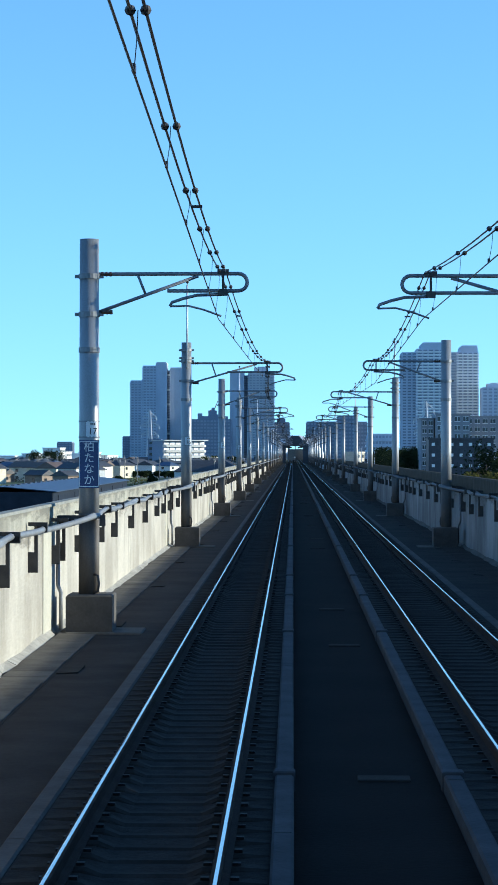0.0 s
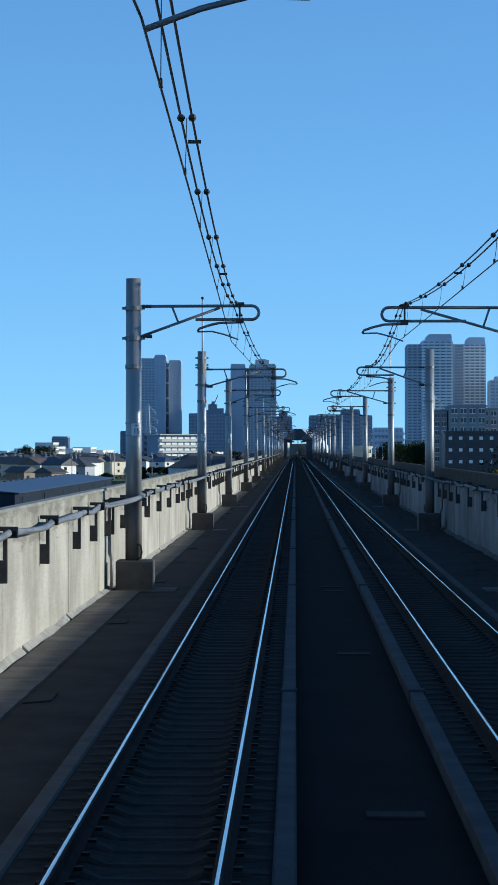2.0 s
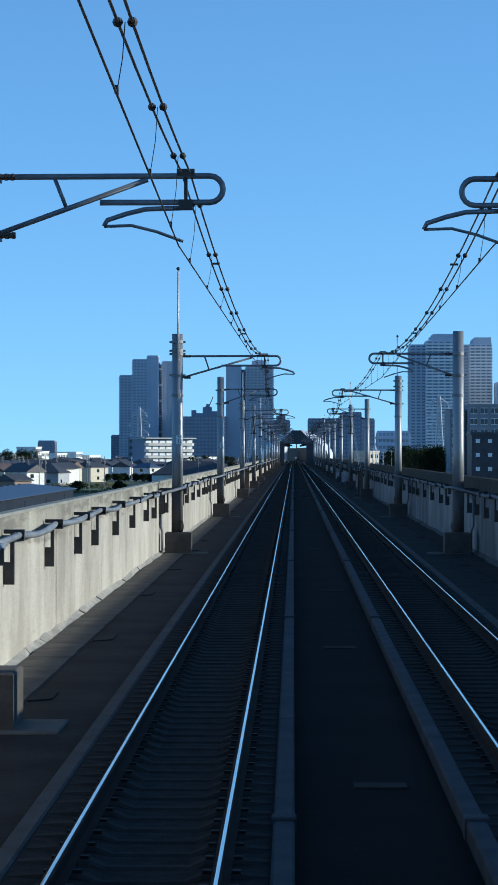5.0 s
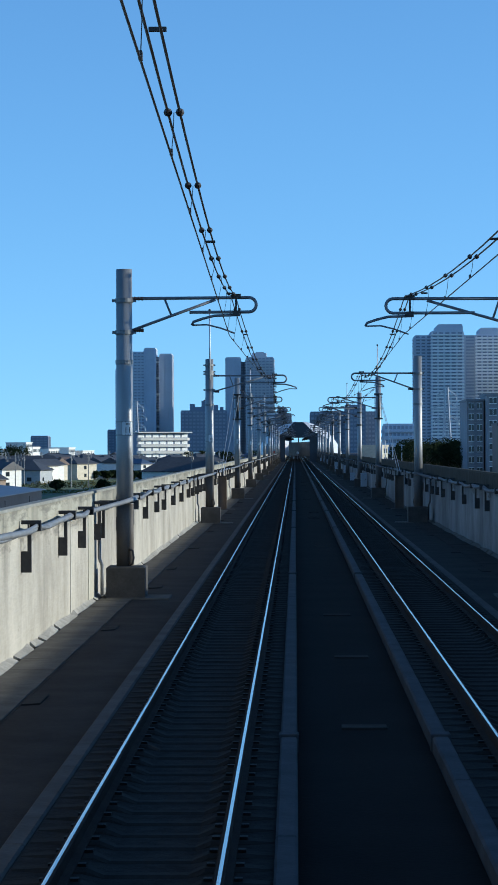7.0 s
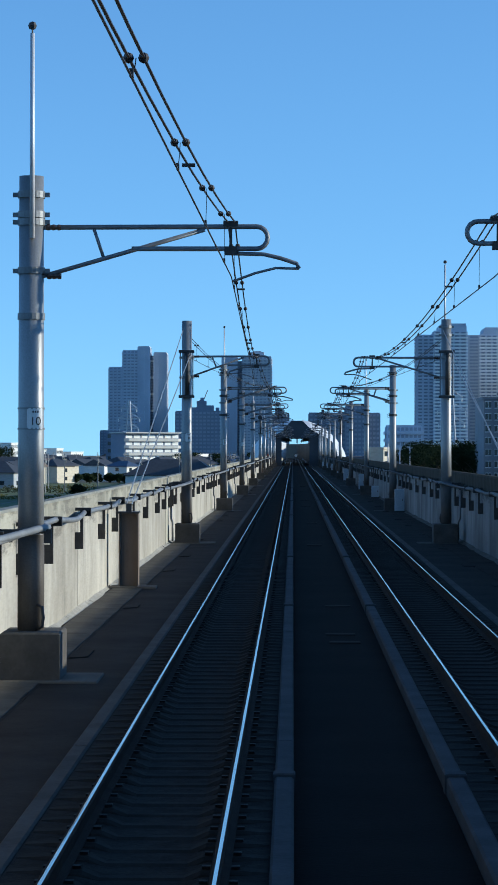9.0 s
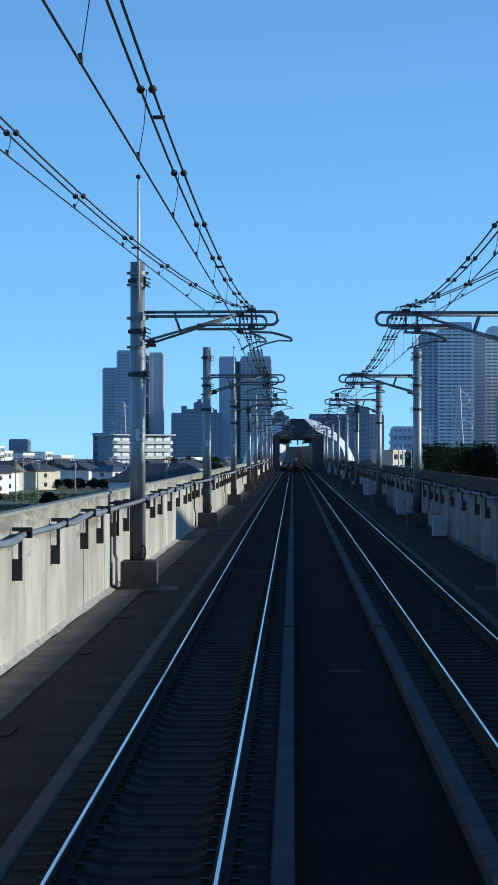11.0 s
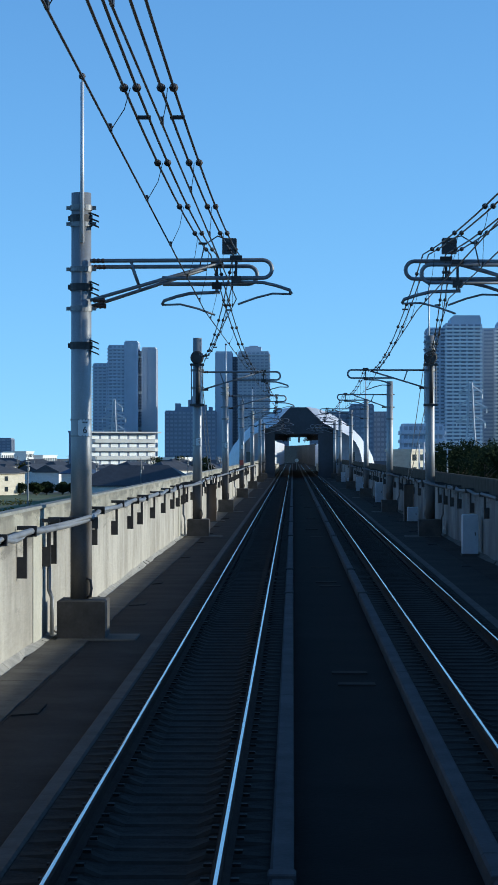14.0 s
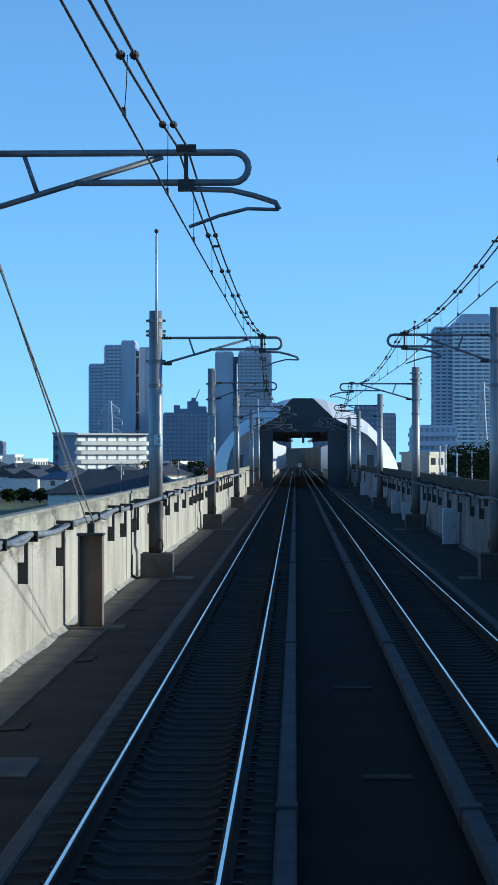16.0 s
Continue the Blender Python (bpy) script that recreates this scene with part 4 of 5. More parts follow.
# trackside cabinets by the wall
for i, (y, h) in enumerate(((427, 1.15), (463, 0.8), (494, 1.25), (551, 1.25), (586, 0.7), (628, 1.3), (660, 0.9), (673, 1.2), (706, 0.8), (735, 1.1))):
    c = thing("trackside_cabinet", "pale blue-grey trackside equipment cabinet beside the parapet", "cabinet", "trackside cabinets", (4.55, y, FLOOR))
    s = Shape()
    s.bevel_box(-0.22, 0.25, -0.28, 0.28, 0.08, h, 0.02)
    part("body", s, "cabinet", c)
    s = Shape()
    s.box(-0.16, 0.2, -0.292, -0.28, 0.16, h - 0.1)
    d = part("door", s, "cabinet", c)
    s = Shape()
    s.box(0.14, 0.17, -0.31, -0.292, h * 0.5, h * 0.5 + 0.1)
    part("handle", s, "dark_steel", d)
    s = Shape()
    s.box(-0.25, 0.28, -0.3, 0.3, -0.01, 0.08)
    part("plinth", s, "block", c)
lamp = thing("mast_marker", "small dull red marker box clamped to a mast", "marker")
lamp.location = (-POLE_X, POLES[16], 0)
s = Shape()
s.bevel_box(-0.14, 0.12, -0.33, -0.15, 1.98, 2.36, 0.02)
part("box", s, "red", lamp)


# ---- station ----
def station(y0, y1):
    st = thing("station_hall", "white curved shell roof over two platforms of an elevated station", "station")
    outer = [(0.85, 8.95), (2.2, 8.7), (3.6, 8.2), (5.2, 7.35), (6.6, 6.3), (7.8, 5.1), (8.8, 3.8), (9.5, 2.4), (9.9, 0.8), (10.0, -0.6)]
    inner = [(2.9, 6.7), (3.5, 6.4), (4.4, 5.95), (5.4, 5.5), (6.3, 5.0), (7.0, 4.3), (7.5, 3.4), (7.8, 2.3), (7.95, 0.9), (8.0, -0.6)]
    for side in (1, -1):
        s = Shape()
        n = len(outer)
        # full shell at the mouth; further in only the roof, over open sides
        rows = [(inner, y0), (outer, y0 + 9), (outer, y0 + 15), (outer, y1)]
        s.add([(side * x + 0.2, y, z) for prof, y in rows for x, z in prof],
              [(r * n + k, r * n + k + 1, (r + 1) * n + k + 1, (r + 1) * n + k) for r in range(3) for k in range(n - 1 if r < 2 else 5)])
        part("shell", s, "shell", st, "smooth white curved roof shell", smooth=False)
        for k in range(1, 9):
            rib = Shape()
            rib.tube([(side * (x + 0.02) + 0.2, y0 + 9 + 14 * k, z + 0.02) for x, z in outer[:6]], 0.06, 5)
            part("seam", rib, "shell_grey", st)
        e = Shape()
        pts = [(side * x + 0.2, z) for x, z in inner[2:]] + [(side * 4.5, -0.6), (side * 4.5, 5.6)]
        e.add([(x, y0 + 1.2, z) for x, z in pts], [tuple(range(len(pts)))])
        e.add([(x, y0 + 1.4, z) for x, z in pts], [tuple(range(len(pts)))])
        ew = part("end_wall", e, "shell_grey", st)
        # flat dark panel that fills the dark zone beside the opening
        e = Shape()
        e.box(*((2.5, 4.6) if side > 0 else (-4.5, -3.06)), y0 + 1.6, y0 + 1.9, -0.3, 5.8)
        part("side_panel", e, "shell_dark", st, "flat dark panel beside the opening")
        d = Shape()
        d.box(side * 6.6 + 0.2 - 0.35, side * 6.6 + 0.2 + 0.35, y0 + 1.15, y0 + 1.2, 1.1, 3.0)
        part("opening", d, "glass", ew)
        p = Shape()
        p.box(min(side * 3.4, side * 8.0) + 0.1, max(side * 3.4, side * 8.0) + 0.1, y0 + 6, y1, FLOOR, 0.95)
        part("platform", p, "platform", st, "pale paved platform")
        for k in range(14):
            c = Shape()
            c.box(side * 4.4 - 0.1, side * 4.4 + 0.1, y0 + 8 + 10 * k, y0 + 8.2 + 10 * k, 0.95, 6.0)
            part("column", c, "shell", st)
        sc = Shape()
        sc.box(min(side * 3.75, side * 3.85), max(side * 3.75, side * 3.85), y0 + 8, y1 - 4, 0.95, 2.2)
        part("platform_screen", sc, "shell", st, "white platform edge screen")
    r = Shape()
    r.add([(-1.1, y0 + 2, 8.75), (0.9, y0 + 2, 8.75), (3.2, y0 + 2, 6.75), (4.7, y0 + 2, 6.0), (4.7, y0 + 2, 5.3), (-4.5, y0 + 2, 5.3), (-4.5, y0 + 2, 6.0), (-3.0, y0 + 2, 6.75)], [(0, 1, 2, 3, 4, 5, 6, 7)])
    r.add([(-1.1, y0 + 2.4, 8.75), (0.9, y0 + 2.4, 8.75), (3.2, y0 + 2.4, 6.75), (4.7, y0 + 2.4, 6.0), (4.7, y0 + 2.4, 5.3), (-4.5, y0 + 2.4, 5.3), (-4.5, y0 + 2.4, 6.0), (-3.0, y0 + 2.4, 6.75)], [(7, 6, 5, 4, 3, 2, 1, 0)])
    r.box(-4.6, 4.6, y0 + 2.4, y1, 6.45, 6.6)
    r.box(-0.1, 0.14, y0 + 2, y0 + 2.4, 4.2, 5.3)
    part("gable", r, "shell_dark", st, "dark gable between the two shells")
    # boxes and the end gable are added to darken the bright opening
    for side in (-1, 1):
        for k in range(4):
            s = Shape()
            s.box(side * 4.9 - 0.7, side * 4.9 + 0.7, y0 + 20 + 28 * k, y0 + 20.25 + 28 * k, 3.3, 3.85)
            s.box(side * 4.9 - 0.03, side * 4.9 + 0.03, y0 + 20, y0 + 20.1, 3.85, 5.0)
            part("hanging_box", s, "shell_dark", st, "dark box hung over the platform")
        s = Shape()
        s.box(side * 5.9 - 0.9, side * 5.9 + 0.9, y0 + 40, y0 + 58, 0.95, 3.4)
        part("platform_box", s, "shell_grey", st)
    e = Shape()
    e.box(-7.6, -1.9, y1 - 0.5, y1 - 0.2, 5.2, 7.4).box(2.1, 8.0, y1 - 0.5, y1 - 0.2, 5.2, 7.4).box(-1.9, 2.1, y1 - 0.5, y1 - 0.2, 5.75, 7.4)
    part("end_gable", e, "shell_dark", st)
    r = Shape()
    for k in range(9):
        r.box(-6.2, 6.2, y0 + 10 + 15 * k, y0 + 10.25 + 15 * k, 6.1, 6.4)
    part("roof_beam", r, "shell_dark", st)
    for k in range(5):
        for x in TRACKS:
            h = Shape()
            yy = y0 + 12 + 26 * k
            h.box(x - 0.06, x + 0.06, yy, yy + 0.12, 4.9, 6.46).box(x - 0.75, x + 0.75, yy, yy + 0.1, 5.02, 5.12).box(x - 0.55, x - 0.47, yy, yy + 0.1, 4.7, 5.02)
            part("wire_hanger", h, "dark_steel", st, "dark steel hanger of the overhead wire")
    return st


station(788, 925)
def bent_wall(name, pts, top, mat, label):
    """A barrier of straight lengths that follows the bend of the line."""
    t = thing(name, label, "barrier", "noise barriers", kind="structure")
    for (xa, ya), (xb, yb) in zip(pts, pts[1:]):
        n = max(1, int(math.hypot(xb - xa, yb - ya) / 20))
        for k in range(n):
            u, v = k / n, (k + 0.99) / n
            p, q = (xa + (xb - xa) * u, ya + (yb - ya) * u), (xa + (xb - xa) * v, ya + (yb - ya) * v)
            d = Vector((q[1] - p[1], p[0] - q[0])).normalized() * 0.08
            s = Shape()
            s.add([(p[0] - d.x, p[1] - d.y, -0.75), (p[0] + d.x, p[1] + d.y, -0.75), (q[0] + d.x, q[1] + d.y, -0.75), (q[0] - d.x, q[1] - d.y, -0.75),
                   (p[0] - d.x, p[1] - d.y, top), (p[0] + d.x, p[1] + d.y, top), (q[0] + d.x, q[1] + d.y, top), (q[0] - d.x, q[1] - d.y, top)],
                  [(3, 2, 1, 0), (4, 5, 6, 7), (0, 1, 5, 4), (1, 2, 6, 5), (2, 3, 7, 6), (3, 0, 4, 7)])
            part("panel", s, mat, t)


bent_wall("noise_barrier", [(-4.7, 930), (-4.7, 1080), (-3.4, 1215)], 5.6, "shell", "tall white noise barrier along the line beyond the station")
bent_wall("noise_barrier", [(4.7, 930), (4.7, 1060)], 4.8, "shell", "tall pale noise barrier along the line beyond the station")
bent_wall("noise_barrier", [(4.7, 1061), (4.4, 1130), (3.4, 1180), (0.5, 1222), (-4.0, 1250)], 5.2, "lid", "grey noise barrier that bends with the line")
# white disc on a post, added for a bright dot of unknown source
mark = thing("marker_board", "small round white disc added for a far bright dot", "marker")
mark.location = (-0.05, 934, FLOOR)
s = Shape()
s.tube([(0, 0, 0), (0, 0, 1.4)], 0.05, 8)
part("post", s, "galv", mark)
s = Shape()
s.tube([(0, -0.05, 1.75), (0, 0.0, 1.75)], 0.36, 16)
part("disc", s, "white_plate", mark)


# ---- towers and far blocks ----
def tower(x0, x1, y, depth, top, floors, clad, slab, label, bays=6, balcony=True, crown=True, glass="tower_glass", plain=False, bridges=0):
    """A high block: clad body, a balcony slab a floor, window strips between, a plant room on top."""
    t = thing("apartment_tower", label, "tower", "far towers", ((x0 + x1) / 2, y, GROUND))
    w, h = (x1 - x0) / 2, top - GROUND
    b = Shape()
    b.box(-w, w, 0, depth, 0, h)
    part("body", b, clad, t)
    fh = (h - 6) / floors
    if balcony:
        sl = Shape()
        sl.box(-w - 0.6, w + 0.6, -1.5, 0.1, 0, 0.5 * fh)
        sl.box(w - 0.05, w + 1.2, 0.0, depth * 0.9, 0, 0.42 * fh).box(-w - 1.2, -w + 0.05, 0.0, depth * 0.9, 0, 0.42 * fh)
        me = sl.mesh("balcony", MAT[slab])
        for k in range(floors):
            ob = new("balcony", me)
            ob.parent = t
            ob.location = (0, 0, 5 + fh * k)
    win = Shape()
    win.box(-w - 0.12, w + 0.12, -0.12, depth + 0.12, 0, 0.5 * fh)
    me = win.mesh("window_band", MAT[glass])
    for k in range(0 if plain else floors):
        ob = new("window_band", me)
        ob.parent = t
        ob.location = (0, 0, 5 + fh * (k + 0.45))
    for k in range(bridges):
        s = Shape()
        s.box(-w, w, -1.6, -0.6, h - 6 - 15.5 * k, h - 4 - 15.5 * k)
        part("bridge", s, slab, t, "white access bridge")
    bw = 2 * w / bays
    fin = Shape()
    fin.box(-0.16 * bw, 0.16 * bw, -0.5, -0.1, 0, h - 1)
    me = fin.mesh("fin", MAT[clad])
    for k in range(bays + 1):
        ob = new("fin", me)
        ob.parent = t
        ob.location = (-w + bw * k, 0, 0)
    sf = Shape()
    for s in (-1, 1):
        for k in range(5):
            d0 = depth * k / 4.4
            sf.box(min(s * (w + 0.05), s * (w + 0.5)), max(s * (w + 0.05), s * (w + 0.5)), d0, d0 + depth * 0.09, 0, h - 1)
    part("side_fin", sf, clad, t, kind="stuff")
    if crown == "hood":
        c = Shape()
        lo, hi = (-w * 0.72, w * 1.0), (-w * 0.55, w * 0.94)
        c.add([(x, y_, z) for z, (a, b_) in ((h, lo), (h + 4, lo), (h + 6.5, hi)) for x, y_ in ((a, 1), (b_, 1), (b_, depth - 2), (a, depth - 2))],
              [(8, 9, 10, 11), (3, 2, 1, 0)] + [(4 * r + i, 4 * r + (i + 1) % 4, 4 * r + 4 + (i + 1) % 4, 4 * r + 4 + i) for r in (0, 1) for i in range(4)])
        part("plant_room", c, clad, t)
    elif crown == "plant":
        for a, b_, z in ((-0.62, -0.42, 6), (-0.42, -0.1, 3.2), (-0.1, 0.3, 9), (0.06, 0.2, 12), (0.3, 0.62, 5), (0.72, 0.86, 3)):
            c = Shape()
            c.box(a * w, b_ * w, 2 + 0.2 * z, depth * 0.7 + 0.1 * z, h, h + z)
            part("plant_room", c, clad, t)
    elif crown and not plain:
        c = Shape()
        c.box(-w * 0.6, w * 0.5, depth * 0.2, depth * 0.8, h, h + 4).box(-w * 0.3, w * 0.3, depth * 0.3, depth * 0.6, h + 4, h + 5)
        part("plant_room", c, clad, t)
    return t


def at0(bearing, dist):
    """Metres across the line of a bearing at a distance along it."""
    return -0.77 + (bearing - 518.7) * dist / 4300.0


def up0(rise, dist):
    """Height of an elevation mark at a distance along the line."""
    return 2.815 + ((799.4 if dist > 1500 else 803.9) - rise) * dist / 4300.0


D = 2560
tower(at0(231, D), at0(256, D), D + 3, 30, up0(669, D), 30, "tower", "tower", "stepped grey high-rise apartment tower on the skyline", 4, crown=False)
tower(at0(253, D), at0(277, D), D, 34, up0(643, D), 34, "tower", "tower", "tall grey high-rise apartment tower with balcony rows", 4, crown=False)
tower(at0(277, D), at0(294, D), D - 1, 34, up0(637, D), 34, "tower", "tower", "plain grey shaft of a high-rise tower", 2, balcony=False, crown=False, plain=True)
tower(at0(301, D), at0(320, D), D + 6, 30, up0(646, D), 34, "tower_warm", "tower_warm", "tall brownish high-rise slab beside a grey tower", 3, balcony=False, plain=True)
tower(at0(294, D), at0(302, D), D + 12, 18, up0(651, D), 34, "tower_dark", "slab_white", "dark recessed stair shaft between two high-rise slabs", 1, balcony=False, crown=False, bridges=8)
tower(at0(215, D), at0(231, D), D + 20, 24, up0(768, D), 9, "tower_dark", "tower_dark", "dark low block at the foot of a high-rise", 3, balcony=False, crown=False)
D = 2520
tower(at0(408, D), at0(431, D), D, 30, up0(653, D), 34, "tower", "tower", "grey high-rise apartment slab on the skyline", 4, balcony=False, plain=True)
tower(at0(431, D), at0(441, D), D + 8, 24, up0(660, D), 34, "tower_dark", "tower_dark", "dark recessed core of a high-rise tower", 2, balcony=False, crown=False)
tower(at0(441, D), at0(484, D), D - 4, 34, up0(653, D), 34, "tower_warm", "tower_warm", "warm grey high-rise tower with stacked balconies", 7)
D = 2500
# grey balconies paint this wing darker, as the shaded third of the tower
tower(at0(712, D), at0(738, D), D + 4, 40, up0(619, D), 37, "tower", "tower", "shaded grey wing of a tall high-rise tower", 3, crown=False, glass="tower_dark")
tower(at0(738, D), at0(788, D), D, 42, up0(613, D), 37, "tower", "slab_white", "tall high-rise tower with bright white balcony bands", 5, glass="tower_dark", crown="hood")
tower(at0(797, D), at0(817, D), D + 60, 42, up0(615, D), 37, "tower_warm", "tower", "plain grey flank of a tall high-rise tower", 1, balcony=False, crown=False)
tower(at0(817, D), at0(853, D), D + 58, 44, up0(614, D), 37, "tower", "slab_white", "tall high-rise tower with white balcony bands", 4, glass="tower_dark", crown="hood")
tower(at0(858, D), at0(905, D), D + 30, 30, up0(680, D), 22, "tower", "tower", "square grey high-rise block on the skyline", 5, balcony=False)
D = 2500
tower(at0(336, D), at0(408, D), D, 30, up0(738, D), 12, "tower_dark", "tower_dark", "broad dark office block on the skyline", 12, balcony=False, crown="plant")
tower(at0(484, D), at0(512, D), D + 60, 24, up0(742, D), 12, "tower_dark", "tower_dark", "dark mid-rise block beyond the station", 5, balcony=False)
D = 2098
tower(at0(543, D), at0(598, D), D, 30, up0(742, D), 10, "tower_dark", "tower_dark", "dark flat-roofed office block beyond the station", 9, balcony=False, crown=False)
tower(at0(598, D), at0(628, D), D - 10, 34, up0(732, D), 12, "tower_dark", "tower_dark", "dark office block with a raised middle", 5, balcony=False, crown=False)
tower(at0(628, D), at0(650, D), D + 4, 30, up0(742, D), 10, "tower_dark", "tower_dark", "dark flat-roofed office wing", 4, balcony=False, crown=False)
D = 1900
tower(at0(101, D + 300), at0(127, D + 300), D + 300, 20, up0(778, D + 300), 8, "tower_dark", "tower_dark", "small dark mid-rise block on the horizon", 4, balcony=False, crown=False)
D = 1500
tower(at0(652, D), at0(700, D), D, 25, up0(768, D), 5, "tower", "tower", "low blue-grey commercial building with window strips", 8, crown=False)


def slab_block(x0, x1, y, depth, top, floors, label, wall, slab, tilt=0.0):
    """Mid-rise flats: long balconies with set-back windows, a stair tower at one end."""
    t = thing("apartment_block", label, "apartment block", "", ((x0 + x1) / 2, y, GROUND), turn=tilt)
    w, h = (x1 - x0) / 2, top - GROUND
    b = Shape()
    b.box(-w, w, 0, depth, 0, h)
    part("body", b, wall, t)
    fh = (h - 0.6) / floors
    for k in range(floors):
        s = Shape()
        z = 0.2 + fh * k
        s.add([(-w + 1.2, -1.3, z), (w - 1.2, -1.3, z), (w + 0.6, -0.4, z), (w + 0.6, 0.0, z), (-w - 0.6, 0.0, z), (-w - 0.6, -0.4, z)]
              + [(-w + 1.2, -1.3, z + 0.42 * fh), (w - 1.2, -1.3, z + 0.42 * fh), (w + 0.6, -0.4, z + 0.42 * fh), (w + 0.6, 0.0, z + 0.42 * fh), (-w - 0.6, 0.0, z + 0.42 * fh), (-w - 0.6, -0.4, z + 0.42 * fh)],
              [(0, 1, 2, 3, 4, 5), (6, 7, 8, 9, 10, 11)] + [(i, (i + 1) % 6, 6 + (i + 1) % 6, 6 + i) for i in range(6)])
        part("balcony", s, slab, t)
        n = max(4, int(w / 1.7))
        for j in range(n):
            xa = -w + 2 * w * (j + 0.12) / n
            win = Shape()
            win.box(xa, xa + 2 * w / n * 0.76, -0.08, -0.01, z + 0.46 * fh, z + 0.9 * fh)
            part("window", win, "curtain", t)
    s = Shape()
    s.box(-w - 0.8, w + 0.8, -2.4, depth + 0.3, h, h + 0.5)
    part("roof_slab", s, slab, t)
    return t


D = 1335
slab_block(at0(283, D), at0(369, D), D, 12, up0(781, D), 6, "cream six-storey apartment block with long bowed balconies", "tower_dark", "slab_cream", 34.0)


def window_block(x0, x1, y, depth, top, floors, bays, wall, label, tilt=0.0, pane_mat="glass", small=False):
    """A plain block with a grid of windows, each with frame and pane."""
    t = thing("flats", label, "building", "", ((x0 + x1) / 2, y, GROUND), turn=tilt)
    w, h = (x1 - x0) / 2, top - GROUND
    b = Shape()
    b.box(-w, w, 0, depth, 0, h)
    part("body", b, wall, t)
    s = Shape()
    s.box(-w - 0.3, w + 0.3, -0.3, depth + 0.3, h, h + 0.6)
    part("parapet", s, wall, t)
    fh, bw = h / floors, 2 * w / bays
    pane, frame_ = Shape(), Shape()
    if small:
        pane.box(-0.17 * bw, 0.17 * bw, -0.06, -0.01, 0.42 * fh, 0.7 * fh)
    else:
        pane.box(-0.3 * bw, 0.3 * bw, -0.06, -0.01, 0.3 * fh, 0.78 * fh)
    frame_.box(-0.34 * bw, 0.34 * bw, -0.12, -0.0, 0.22 * fh, 0.28 * fh).box(-0.34 * bw, 0.34 * bw, -0.1, 0.0, 0.78 * fh, 0.83 * fh).box(-0.02 * bw, 0.02 * bw, -0.09, 0.0, 0.3 * fh, 0.78 * fh)
    pm, fm = pane.mesh("window", MAT[pane_mat]), frame_.mesh("window_frame", MAT["slab_white"])
    for i in range(floors):
        for j in range(bays):
            wo = new("window", pm)
            wo.parent = t
            wo.location = (-w + bw * (j + 0.5), 0, fh * i)
            if y < 1000 and not small:
                fo = new("window_frame", fm)
                fo.parent = wo
    return t


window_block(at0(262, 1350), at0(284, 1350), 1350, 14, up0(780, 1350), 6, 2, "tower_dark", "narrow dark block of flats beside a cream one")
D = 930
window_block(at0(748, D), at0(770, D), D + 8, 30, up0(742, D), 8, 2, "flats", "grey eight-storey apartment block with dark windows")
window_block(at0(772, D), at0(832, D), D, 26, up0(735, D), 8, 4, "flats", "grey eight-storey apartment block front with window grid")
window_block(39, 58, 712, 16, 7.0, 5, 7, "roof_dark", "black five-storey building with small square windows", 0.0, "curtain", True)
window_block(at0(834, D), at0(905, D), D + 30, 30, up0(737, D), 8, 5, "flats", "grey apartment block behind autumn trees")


def lean_roof_block(x0, x1, y0, y1, z0, z1):
    """Unseen flats beside the line, added to cast shade; the roof falls along it."""
    t = thing("flats", "unseen sloping-roofed block of flats added to cast a shadow", "building", "", (x0, y0, GROUND))
    b = Shape()
    w, L = x1 - x0, y1 - y0
    b.add([(0, 0, 0), (w, 0, 0), (w, L, 0), (0, L, 0), (0, 0, z0 - GROUND), (w, 0, z0 - GROUND), (w, L, z1 - GROUND), (0, L, z1 - GROUND)],
          [(3, 2, 1, 0), (4, 5, 6, 7), (0, 1, 5, 4), (1, 2, 6, 5), (2, 3, 7, 6), (3, 0, 4, 7)])
    part("body", b, "house_cream", t)
    pane = Shape()
    pane.box(-0.06, -0.01, 0, 1.6, 0, 1.3)
    me = pane.mesh("window", MAT["glass"])
    for i in range(5):
        for j in range(4):
            ob = new("window", me)
            ob.parent = t
            ob.location = (0, 1.4 + 5.0 * j, 1.0 + 2.9 * i)
    return t


SHADE = Vector((SUN_DIR.x, SUN_DIR.y, SUN_DIR.z)) / SUN_DIR.x
# set along the sun's direction so its shadow lands on the left wall
lean_roof_block(46, 58, 460 + SHADE.y * 51, 482 + SHADE.y * 51, 0.95 + SHADE.z * 51, -0.85 + SHADE.z * 51)


